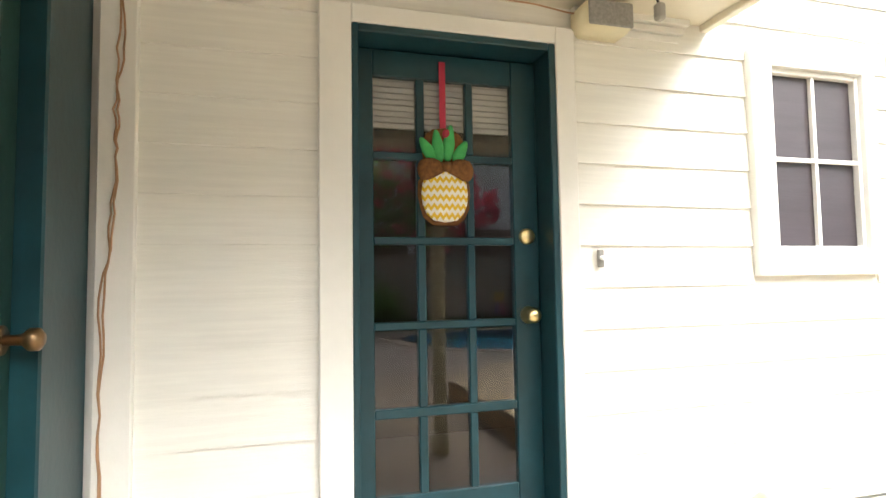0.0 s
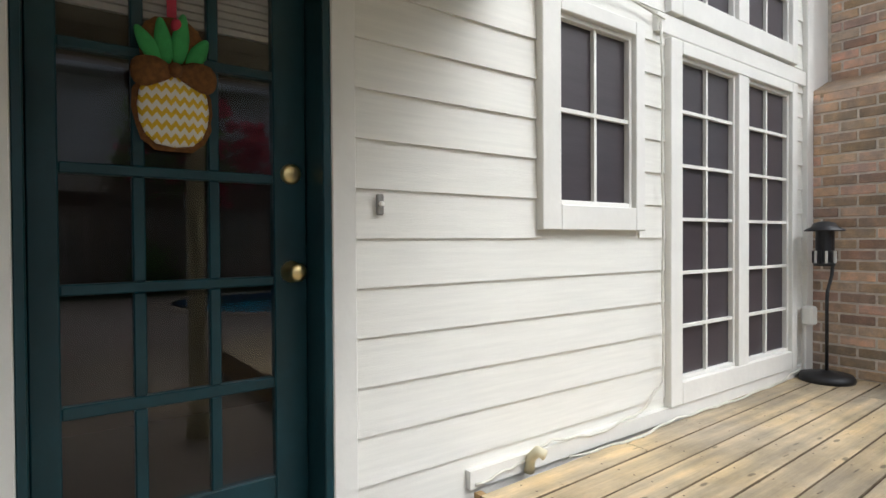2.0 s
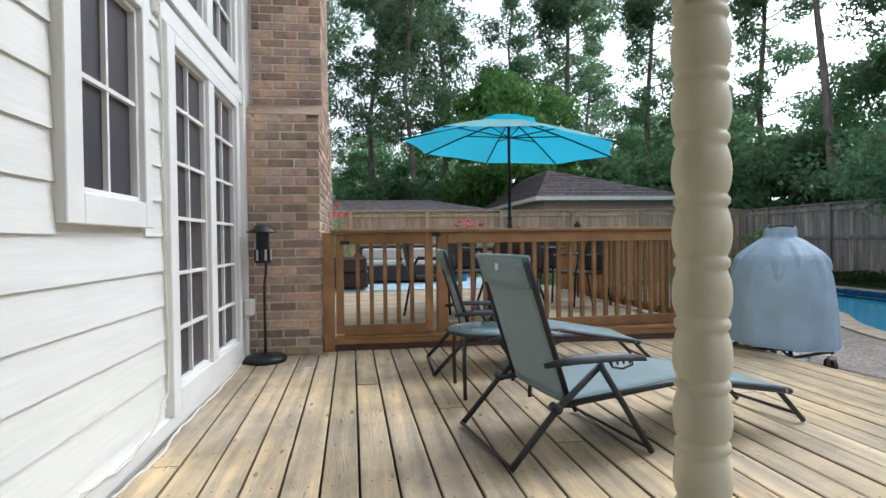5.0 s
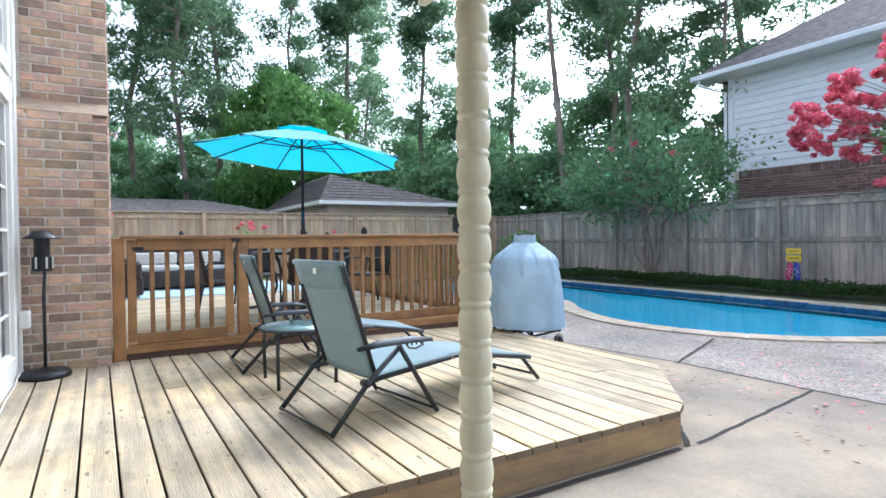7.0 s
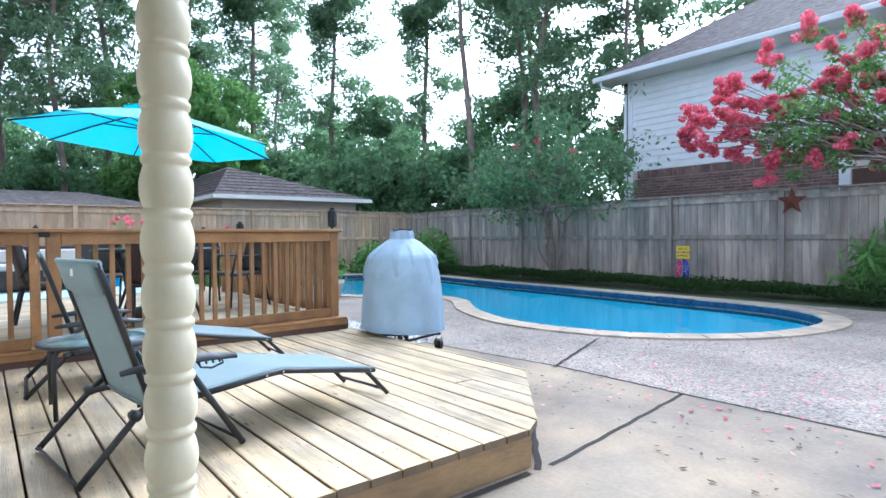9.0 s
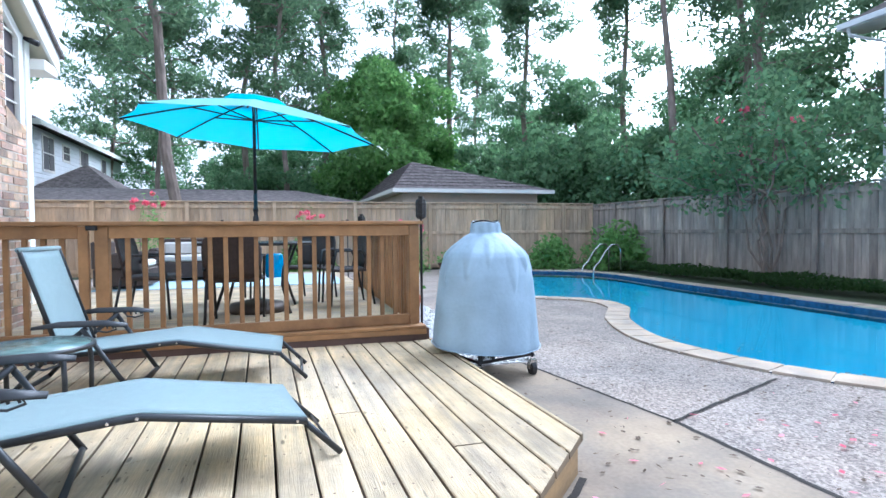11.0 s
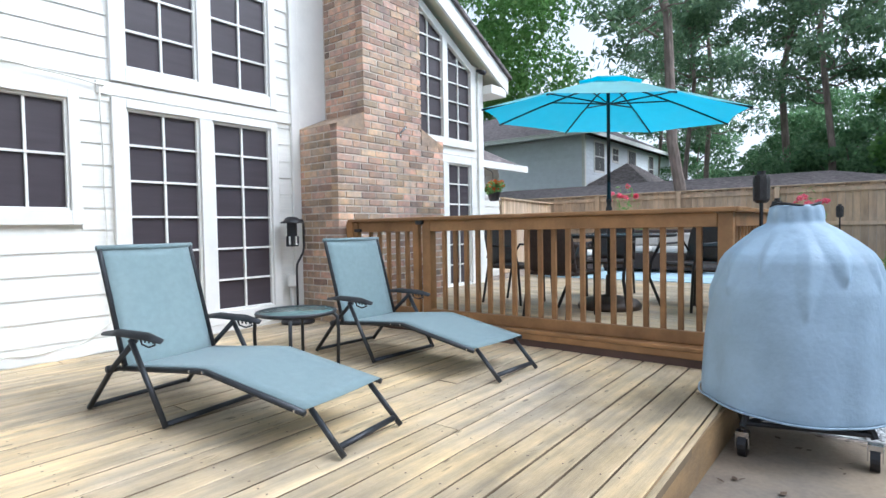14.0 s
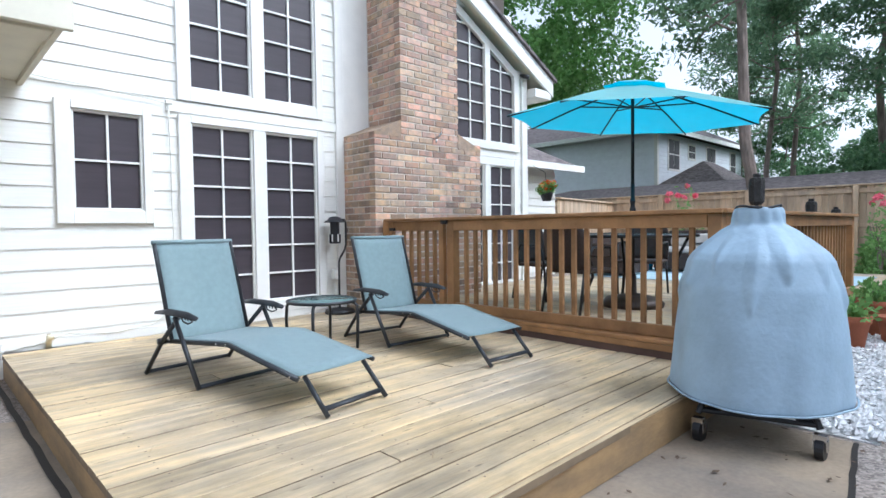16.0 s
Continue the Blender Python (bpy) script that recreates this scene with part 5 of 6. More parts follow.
# ---- leaves ----
def leaf_cloud(name, spots, size, material, parent=None, seed=1, flat=0.0, thin=0.55):
    """Many small leaves, each a bent pair of triangles, at the spots given as rows of x, y, z."""
    rng = np.random.default_rng(seed)
    p = np.asarray(spots, float)
    n = len(p)
    a = rng.normal(size=(n, 3))
    a[:, 2] *= 1 - flat
    a /= np.linalg.norm(a, axis=1)[:, None]
    b = np.cross(a, rng.normal(size=(n, 3)))
    b /= np.linalg.norm(b, axis=1)[:, None]
    s = size * rng.uniform(0.6, 1.4, n)[:, None]
    v = np.empty((n, 4, 3))
    v[:, 0], v[:, 1], v[:, 2], v[:, 3] = p - a * s, p + b * s * thin, p + a * s, p - b * s * thin
    v[:, 1, 2] += 0.2 * s[:, 0] * (1 - flat)
    if flat:
        v[:, :, 2] = p[:, 2:3] + 0.1 * (v[:, :, 2] - p[:, 2:3])
    me = bpy.data.meshes.new(name)
    me.from_pydata(v.reshape(-1, 3).tolist(), [], np.arange(4 * n).reshape(-1, 4).tolist())
    me.materials.append(material)
    ob = new(name, me)
    ob.parent = parent
    return ob


def clumps(rng, centres, radius, per):
    """Spots in uneven clumps round the centres, denser towards the shell."""
    out = []
    for c in centres:
        d = rng.normal(size=(per, 3))
        d /= np.linalg.norm(d, axis=1)[:, None]
        r = radius * rng.uniform(0.6, 1.25) * rng.uniform(0.35, 1.0, per)[:, None] ** 0.6
        out.append(np.array(c) + d * r * np.array((1, 1, 0.7)))
    return np.concatenate(out)


def limb(bm, a, b, r0, r1, rng, bend=0.06, n=6):
    a, b = np.array(a, float), np.array(b, float)
    k = np.linalg.norm(b - a)
    pts = [a + (b - a) * t + rng.normal(size=3) * bend * k * math.sin(math.pi * t) * 0.5 for t in np.linspace(0, 1, 6)]
    tube(bm, pts, [r0 + (r1 - r0) * t for t in np.linspace(0, 1, 6)], n)


def broad_tree(name, label, seed, height, spread, crown_from, leaves, size, material, trunk=0.16, group="", stems=1):
    rng = np.random.default_rng(seed)
    t = thing(name, label, "tree", group)
    centres = []
    for s in range(stems):
        bm = bmesh.new()
        base = (rng.normal() * 0.12 * (stems > 1), rng.normal() * 0.12 * (stems > 1), 0)
        top = (rng.normal() * 0.1 * spread + (rng.normal() * 0.4 * spread if stems > 1 else 0), rng.normal() * 0.1 * spread + (rng.normal() * 0.4 * spread if stems > 1 else 0), height * 0.8)
        limb(bm, base, top, trunk / stems ** 0.5, trunk * 0.25, rng, 0.08, 8)
        for k in range(10 if stems == 1 else 4):
            f = rng.uniform(crown_from * 0.9, 0.95)
            start = np.array(base) + (np.array(top) - base) * f
            a, reach = rng.uniform(0, 2 * math.pi), spread * rng.uniform(0.4, 0.95) * math.sin(math.pi * min(0.95, 0.25 + 0.7 * (1 - f)))
            end = start + np.array((math.cos(a) * reach, math.sin(a) * reach, rng.uniform(0.05, 0.25) * height * 0.6))
            limb(bm, start, end, trunk * 0.35, trunk * 0.08, rng, 0.1, 5)
            centres += [end, start + (end - start) * 0.65]
        part("trunk", bm, BARK, t)
    for k in range(26):
        a, z = rng.uniform(0, 2 * math.pi), rng.uniform(crown_from, 1)
        u = (z - crown_from) / (1 - crown_from)
        r = spread * math.sin(math.pi * (0.18 + 0.72 * u)) * rng.uniform(0.45, 1.0)
        centres.append((r * math.cos(a), r * math.sin(a), z * height))
    leaf_cloud("crown", clumps(rng, centres, spread * 0.32, leaves // len(centres)), size, material, t, seed)
    return t


def pine_tree(name, label, seed, height, leaves, trunk=0.22, bare=0.45, spread=2.6, group=""):
    rng = np.random.default_rng(seed)
    t = thing(name, label, "tree", group)
    bm = bmesh.new()
    lean = rng.normal(size=2) * 0.03 * height
    top = (lean[0], lean[1], height)
    limb(bm, (0, 0, -0.1), top, trunk, trunk * 0.2, rng, 0.02, 9)
    centres = []
    for k in range(64):
        f = bare + (0.98 - bare) * rng.uniform(0, 1) ** 0.8
        start = np.array(top) * f
        a = rng.uniform(0, 2 * math.pi)
        reach = spread * rng.uniform(0.35, 1.0) * (1.15 - 0.75 * (f - bare) / (1 - bare))
        end = start + np.array((math.cos(a) * reach, math.sin(a) * reach, rng.uniform(-0.05, 0.35) * reach))
        limb(bm, start, end, 0.04, 0.01, rng, 0.12, 5)
        centres += [end, end - (end - start) * 0.2, end - (end - start) * 0.45]
    part("trunk", bm, BARK, t)
    leaf_cloud("crown", clumps(rng, centres, 0.75, leaves // len(centres)), 0.135, PINE, t, seed, thin=0.32)
    return t


WOOD = "trees behind the fences"
oak = broad_tree("oak_tree", "full green broadleaf tree behind the garage", 3, 8.8, 4.1, 0.15, 36000, 0.12, LEAF, 0.22, WOOD)
oak.matrix_basis = pose(27.0, -6.0, 0)
oak2 = broad_tree("oak_tree", "tall dark green broadleaf tree behind the fence", 5, 11.0, 4.2, 0.12, 22000, 0.13, DARKLEAF, 0.22, WOOD)
oak2.matrix_basis = pose(24.0, -14.5, 0) @ Matrix.Scale(0.72, 4)
near_oak = broad_tree("oak_tree", "tall oak with spreading leafy limbs behind the house", 6, 14.0, 6.0, 0.45, 52000, 0.10, LEAF, 0.28, WOOD)
near_oak.matrix_basis = pose(19.5, 11.2, 0)
under = broad_tree("young_tree", "dark leafy young tree behind the fence", 8, 5.5, 2.6, 0.1, 8000, 0.12, DARKLEAF, 0.1, WOOD)
under.matrix_basis = pose(20.5, -12.0, 0)
pine1 = pine_tree("pine_tree", "tall pine with a bare trunk behind the fence", 11, 19.0, 16000, 0.20, 0.35, 3.0, WOOD)
pine1.matrix_basis = pose(19.5, 1.85, 0, -6, 0, 0)
pine2 = pine_tree("pine_tree", "slender tall pine behind the fence", 12, 21.0, 16000, 0.14, 0.22, 3.4, WOOD)
pine2.matrix_basis = pose(26.5, -1.3, 0)
rng = np.random.default_rng(21)
for x, y, s in ((36, 1.0, 0.85), (41, 7, 1.0), (37, -2.5, 0.95), (36, -10.5, 1.0), (30.5, -13.5, 0.9), (27, -18, 0.95), (22, -18.5, 0.85), (18.0, -18.0, 0.92), (14.6, -18.0, 0.86), (11.9, -20.5, 0.86), (13.4, -23, 1.1), (40, 15, 1.0), (8, -27, 0.8), (43, -6, 1.15), (34, -17, 1.1), (46, 1, 1.2)):
    copy_thing(oak2, pose(x, y, 0, 0, 0, rng.uniform(0, 360)) @ Matrix.Scale(s, 4))
for x, y, s in ((20.0, -10.6, 0.85), (22.5, -13.2, 1.0), (18.2, -13.6, 0.95), (16.4, -14.2, 0.9), (13.6, -13.6, 0.75), (12.0, -13.4, 0.62), (27.0, -1.2, 0.8), (28.0, 1.6, 0.75), (25.5, -10.8, 1.05), (30.0, -1.5, 1.0)):
    copy_thing(under, pose(x, y, 0, 0, 0, rng.uniform(0, 360)) @ Matrix.Scale(s, 4))
for x, y, s in ((27.5, 4.2, 0.9), (34, 5, 1.1), (31, -3.4, 1.05), (29.5, -10.0, 1.0), (30.0, 0.8, 0.95), (33.0, -7.5, 1.0), (26.0, -12.8, 0.9), (21.6, -15.5, 0.85), (14.0, -15.0, 0.85), (11.4, -17.0, 0.8), (12.6, -20.0, 1.0), (16.6, -17.0, 0.9), (10.9, -24, 1.0), (36, -14, 1.0), (39, 9, 1.1), (18.6, -20, 0.95)):
    copy_thing((pine1, pine2)[int(rng.integers(0, 2))], pose(x, y, 0, 0, 0, rng.uniform(0, 360)) @ Matrix.Scale(s, 4))
lean = pine_tree("leaning_pine", "leaning pine with few branches behind the fence", 31, 15.0, 1800, 0.17, 0.7, 1.6, WOOD)
lean.matrix_basis = pose(15.4, -13.5, 0, 0, 7, 0)


def blossom(t, rng, centres, radius, count, seed):
    leaf_cloud("blossom", clumps(rng, centres, radius, count // len(centres)), 0.036, PINK, t, seed, thin=0.8)


rng = np.random.default_rng(40)
crape = thing("crape_myrtle", "crape myrtle with masses of pink blossom over the fence", "tree", at=(1.3, -10.55, 0))
tips, sprigs = [], []
for k in range(5):
    bm = bmesh.new()
    fork = (rng.uniform(0.2, 0.6), rng.normal() * 0.12, rng.uniform(1.9, 2.5))
    limb(bm, (rng.normal() * 0.08, rng.normal() * 0.08, 0), fork, 0.045, 0.03, rng, 0.05, 7)
    for j in range(15):
        reach = rng.uniform(0.7, 4.25)
        high = 3.32 + rng.uniform(-1, 1) * min(1.3, (4.9 - reach) * 0.62) + 0.1 * (3 - reach)
        tip = (reach, rng.normal() * 0.45, high)
        mid = tuple(fork[i] + (tip[i] - fork[i]) * 0.55 + (0, 0, 0.12)[i] for i in range(3))
        limb(bm, fork, mid, 0.022, 0.013, rng, 0.06, 5)
        limb(bm, mid, tip, 0.013, 0.004, rng, 0.06, 5)
        tips.append(tip)
        sprigs += [mid, tuple(0.4 * mid[i] + 0.6 * tip[i] for i in range(3)), tuple(0.15 * mid[i] + 0.85 * tip[i] for i in range(3))]
    part("stem", bm, BARK, crape)
leaf_cloud("crown", clumps(rng, [q for q in sprigs[::2] if q[0] < 3.0], 0.26, 60), 0.05, LEAF, crape, 41, thin=0.5)
heads = []
for x, y, z in tips:
    ang, lean = rng.uniform(0, 2 * math.pi), rng.uniform(0.2, 0.9)
    for j in range(7):
        g = j / 6
        heads.append((x + 0.30 * g * lean * math.cos(ang) + rng.normal() * 0.07 * (1 - g), y + rng.normal() * 0.08, z + 0.30 * g * (1 - lean) - 0.05 + rng.normal() * 0.06 * (1 - g)))
leaf_cloud("blossom", clumps(rng, heads, 0.10, 70), 0.027, PINK, crape, 42, thin=0.85)
shrub = broad_tree("crape_myrtle", "leafy crape myrtle with bare stems and few pink flowers", 45, 4.2, 2.3, 0.55, 6500, 0.07, DARKLEAF, 0.07, stems=7)
shrub.matrix_basis = pose(9.6, -10.75, 0)
blossom(shrub, rng, [(rng.normal() * 1.3, rng.normal() * 0.6, rng.uniform(2.6, 3.8)) for k in range(6)], 0.12, 600, 46)

# hedge and bushes along the fence
rng = np.random.default_rng(50)
p = np.column_stack([rng.uniform(-6, 15, 26000), rng.uniform(-10.35, -9.62, 26000), rng.uniform(0, 1, 26000)])
p[:, 2] = (0.10 + 0.16 * p[:, 2]) * (1 + 0.25 * np.sin(p[:, 0] * 2.1) * np.sin(p[:, 1] * 5))
tagged(leaf_cloud("hedge", p, 0.035, HEDGELEAF, None, 51), "low clipped ground cover hedge along fence", "hedge", kind="stuff")


def bush(at, w, h, count, size, seed, label, material=LEAF, thin=0.4, name="bush"):
    rng = np.random.default_rng(seed)
    b = thing(name, label, "bush", at=at)
    bm = bmesh.new()
    for k in range(7):
        a = rng.uniform(0, 2 * math.pi)
        limb(bm, (0, 0, 0), (w * 0.35 * math.cos(a), w * 0.35 * math.sin(a), h * 0.7), 0.015, 0.006, rng, 0.1, 5)
    part("stems", bm, BARK, b)
    d = rng.normal(size=(count, 3))
    d /= np.linalg.norm(d, axis=1)[:, None]
    d[:, 2] = np.abs(d[:, 2])
    r = rng.uniform(0.3, 1.0, count)[:, None] ** 0.5 * (1 + 0.18 * np.sin(5 * np.arctan2(d[:, 1], d[:, 0]) + seed))[:, None]
    leaf_cloud("foliage", d * r * np.array((w / 2, w / 2, h)), size, material, b, seed, thin=thin)
    return b


bush((14.4, -10.3, 0), 1.9, 1.25, 1500, 0.12, 60, "broad glossy green bush beside the pool", thin=0.3)
bush((15.2, -8.6, 0), 1.4, 0.9, 1400, 0.09, 61, "dense green bush at the fence corner")
bush((15.8, -7.4, 0), 1.0, 0.6, 900, 0.07, 62, "low green bush at the fence")
bush((2.6, -10.7, 0), 1.2, 1.1, 700, 0.16, 63, "fan-leaved green palm by the fence", thin=0.12)
bush((13.6, -3.2, 0), 0.9, 0.7, 1800, 0.10, 64, "grassy green clump beside the deck", thin=0.08)
bush((15.9, -1.6, 0), 1.4, 0.9, 1800, 0.12, 65, "leafy green plants below the fence", thin=0.2)


def rose(at, h, seed, label):
    rng = np.random.default_rng(seed)
    b = bush(at, 0.8, h, 700, 0.05, seed, label, LEAF, 0.3, "flowering_shrub")
    blossom(b, rng, [(rng.normal() * 0.22, rng.normal() * 0.22, h * rng.uniform(0.85, 1.1)) for k in range(6)], 0.065, 210, seed + 1)


rose((13.4, 1.7, 0), 1.9, 70, "tall flowering shrub with red blooms")
rose((14.6, -1.6, 0), 1.65, 72, "flowering shrub with pink blooms")
rose((15.0, -4.4, 0), 1.3, 74, "flowering shrub with pink blooms")


def flower_pot(at, r, h, label, material=TERRACOTTA, green=True, seed=80):
    t = thing("flower_pot", label, "flower pot", at=at)
    part("pot", lathe(bmesh.new(), [(r * 0.65, 0), (r * 0.92, h * 0.78), (r, h * 0.79), (r * 1.02, h), (r * 0.9, h), (r * 0.88, h * 0.9), (0.001, h * 0.9)], 24), material, t, "", True)
    if green:
        rng = np.random.default_rng(seed)
        d = rng.normal(size=(260, 3)) * np.array((0.5 * r, 0.5 * r, 0.5 * r))
        d[:, 2] = np.abs(d[:, 2]) + h * 0.92
        tagged(leaf_cloud("plant", d, 0.035, LEAF, t, seed), kind="stuff")


flower_pot((7.25, -2.36, 0), 0.16, 0.30, "terracotta pot with a small plant", seed=80)
flower_pot((8.1, -2.42, 0), 0.20, 0.36, "terracotta pot with a leafy plant", seed=81)
flower_pot((8.5, -2.7, 0), 0.17, 0.30, "terracotta pot on the gravel", green=False)
flower_pot((7.7, -2.62, 0), 0.14, 0.26, "small terracotta pot on the gravel", green=False)
flower_pot((9.3, -4.15, 0), 0.24, 0.34, "grey stone urn beside the pool", MORTAR, True, 83)
flower_pot((14.6, -5.2, 0), 0.24, 0.3, "dark red bowl with grassy plant", KICK, True, 84)

rng = np.random.default_rng(90)
n = 5200
gx, gy = rng.uniform(4.65, 13.0, n), rng.uniform(-2.95, -2.16, n)
keep = ~((gx < 5.0) & (gy > -2.3))
gx, gy = gx[keep], gy[keep]
verts, faces = [], []
for i, (x, y) in enumerate(zip(gx, gy)):
    r = rng.uniform(0.015, 0.034)
    c = np.array([x, y, 0.012 + rng.uniform(0, 0.02)])
    oct_ = np.array([(1, 0, 0), (0, 1, 0), (-1, 0, 0), (0, -1, 0), (0, 0, 0.7), (0, 0, -0.7)]) * r * rng.uniform(0.6, 1.3, (6, 1))
    k = 6 * i
    verts += (oct_ + c).tolist()
    faces += [(k, k + 1, k + 4), (k + 1, k + 2, k + 4), (k + 2, k + 3, k + 4), (k + 3, k, k + 4), (k + 1, k, k + 5), (k + 2, k + 1, k + 5), (k + 3, k + 2, k + 5), (k, k + 3, k + 5)]
me = bpy.data.meshes.new("gravel")
me.from_pydata(verts, [], faces)
me.materials.append(GRAVEL)
tagged(new("gravel", me), "loose white marble gravel beside the deck", "gravel", kind="stuff")
part("gravel_bed", boxes((4.65, 13.0, -2.95, -2.14, -0.02, 0.008)), GRAVEL, patio)

# grab rail
rail = thing("pool_handrail", "polished steel grab rail at the pool", "handrail", at=(13.1, -9.4, 0))
for s in (0, 0.55):
    bm = bmesh.new()
    tube(bm, [(s, -0.15, 0), (s, -0.15, 0.62), (s, -0.05, 0.74), (s, 0.12, 0.74), (s, 0.32, 0.55), (s, 0.5, 0.28), (s, 0.62, 0.18), (s, 0.66, 0.10), (s, 0.66, -0.3)], 0.024, 10)
    part("tube", bm, STEEL, rail, "", True)

# ---- fences ----
def fence(name, label, a, b, h, mats, side, flip=1, pitch=0.142, gap=2.25):
    L = math.hypot(b[0] - a[0], b[1] - a[1])
    f = thing(name, label, "fence", kind="structure", at=(*a, 0), rz=math.degrees(math.atan2(b[1] - a[1], b[0] - a[0])))
    me = [mesh_of(boxes((0.003, pitch - 0.004, 0.0, 0.018, 0.03, h - 0.04 + q), c=0.002), "picket", mats) for q in (0, 0.008, -0.01)]
    k = 0
    x = 0.0
    while x < L - pitch / 2:
        piece("picket", me[k % 3] if k % 7 else me[(k // 7) % 3], f, pose(x, random.uniform(-0.004, 0.004), 0, 0, 0, 0))
        x += pitch
        k += 1
    s = side
    y0, y1 = (-0.045, -0.006) if s < 0 else (0.024, 0.06)
    part("cap_rail", boxes((0, L, -0.06, 0.08, h - 0.035, h), c=0.004), mats, f)
    part("top_rail", boxes((0, L, y0, y1, h - 0.20, h - 0.11), c=0.004), mats, f)
    part("middle_rail", boxes((0, L, y0, y1, h * 0.52, h * 0.52 + 0.09), c=0.004), mats, f)
    part("bottom_rail", boxes((0, L, y0, y1, 0.12, 0.21), c=0.004), mats, f)
    post = mesh_of(boxes((-0.05, 0.05, -0.10 if s < 0 else 0.06, -0.046 if s < 0 else 0.11, 0, h - 0.04), c=0.004), "post", mats)
    x = gap * 0.5
    while x < L:
        piece("post", post, f, pose(x, 0, 0))
        x += gap
    return f


fence("fence_back", "tall new cedar board fence", (16.7, -10.9), (16.7, 12.5), 2.02, NEWFENCE, 1)
fence("fence_side", "tall weathered grey board fence", (-6.0, -10.95), (16.65, -10.95), 1.98, OLDFENCE, 1)
fence("fence_gate", "short pale board fence beside the house", (12.45, 4.35), (16.6, 5.2), 1.85, NEWFENCE, 1)

# things on the weathered fence
star = thing("fence_star", "rusty metal star hung on the fence", "wall ornament", at=(3.93, -10.80, 1.73))
bm = bmesh.new()
mid = bm.verts.new((0, 0.06, 0))
rim = [bm.verts.new((math.sin(k * math.pi / 5) * (0.27 if k % 2 == 0 else 0.11), 0, math.cos(k * math.pi / 5) * (0.27 if k % 2 == 0 else 0.11))) for k in range(10)]
for k in range(10):
    bm.faces.new((mid, rim[k], rim[(k + 1) % 10]))
bm.faces.new(rim)
bmesh.ops.recalc_face_normals(bm, faces=bm.faces)
part("star", bm, mat("rust", (0.16, 0.05, 0.03), 0.8, 0.4, 12, 0.3), star)
sign = thing("garden_sign", "yellow arrow sign with spotted sandals reading HELLO SUMMER", "sign", at=(5.65, -10.1, 0))
YEL = mat("yellow_board", (0.75, 0.48, 0.03), 0.6, 0.1, 10, 0.1)
for x0, x1, z, t in ((-0.13, 0.13, 0.85, 1), (-0.15, 0.13, 0.71, -1)):
    part("arrow_board", prism([(-0.14, -0.01), (0.14, -0.01), (0.14, 0.01), (-0.14, 0.01)], z - 0.055, z + 0.055), YEL, sign)
bm = bmesh.new()
tube(bm, [(0, -0.015, 0), (0, -0.015, 0.9)], 0.012, 6)
part("stake", bm, BLACK, sign)
for s, c in ((-1, (0.03, 0.05, 0.30)), (1, (0.45, 0.03, 0.14))):
    part("sandal", pillow(0.13, 0.36, 0.03, 18, at=(0.075 * s, 0.02, 0.45), turn=0.12 * s), mat("sandal_paint", c, 0.6, 0.2, 20, 0.1), sign, "painted wooden sandal", True)
    for k in range(10):
        bm = bmesh.new()
        ang, rr = k * 2.4, 0.016 * math.sqrt(k)
        q = (0.075 * s + rr * math.cos(ang), 0.037, 0.45 + 2.6 * rr * math.sin(ang))
        tube(bm, [(q[0], q[1] - 0.01, q[2]), (q[0], q[1] + 0.002, q[2])], 0.008, 8)
        part("dot", bm, TRIM, sign)
for word, z in (("HELLO", 0.825), ("SUMMER", 0.685)):
    cu = bpy.data.curves.new("lettering", "FONT")
    cu.body, cu.size, cu.align_x, cu.extrude = word, 0.062, "CENTER", 0.001
    ob = new("lettering", cu)
    ob.data.materials.append(BLACK)
    ob.parent = sign
    ob.matrix_basis = pose(0, 0.0115, z, 90, 0, 180)


# ---- neighbours ----
def hip(bm, x0, x1, y0, y1, z0, z1, over=0.3):
    """A hipped roof whose ridge runs along the longer side."""
    a = [(x0 - over, y0 - over, z0), (x1 + over, y0 - over, z0), (x1 + over, y1 + over, z0), (x0 - over, y1 + over, z0)]
    if x1 - x0 > y1 - y0:
        m, h = (y0 + y1) / 2, (y1 - y0) / 2
        r = [(x0 + h, m, z1), (x1 - h, m, z1)]
        fs = [(0, 1, 5, 4), (1, 2, 5), (2, 3, 4, 5), (3, 0, 4)]
    else:
        m, h = (x0 + x1) / 2, (x1 - x0) / 2
        r = [(m, y0 + h, z1), (m, y1 - h, z1)]
        fs = [(0, 1, 4), (1, 2, 5, 4), (2, 3, 5), (3, 0, 4, 5)]
    vs = [bm.verts.new(p) for p in a + r]
    for f in fs:
        bm.faces.new([vs[i] for i in f])
    bm.faces.new([vs[i] for i in (3, 2, 1, 0)])
    return bm


def laps(parent, x0, x1, y, z0, z1, material, axis="x", face=-1, step=0.2):
    """Siding boards of a far wall, each its own part."""
    z = z0
    while z < z1 - 0.02:
        t = min(z + step, z1)
        bm = bmesh.new()
        pr = [(y + face * 0.03, z), (y + face * 0.004, t), (y, t), (y, z)]
        put = (lambda u, q: (u, q[0], q[1])) if axis == "x" else (lambda u, q: (q[0], u, q[1]))
        a, b = [bm.verts.new(put(x0, q)) for q in pr], [bm.verts.new(put(x1, q)) for q in pr]
        bm.faces.new(a)
        bm.faces.new(b[::-1])
        for i in range(4):
            j = (i + 1) % 4
            bm.faces.new((a[i], a[j], b[j], b[i]))
        bmesh.ops.recalc_face_normals(bm, faces=bm.faces)
        part("plank", bm, material, parent)
        z = t


garage = thing("garage", "beige garage with a grey hipped shingle roof", "building")
part("wall", boxes((17.35, 25, -9.2, -4.6, 0, 2.38)), BEIGE, garage)
bm = bmesh.new()
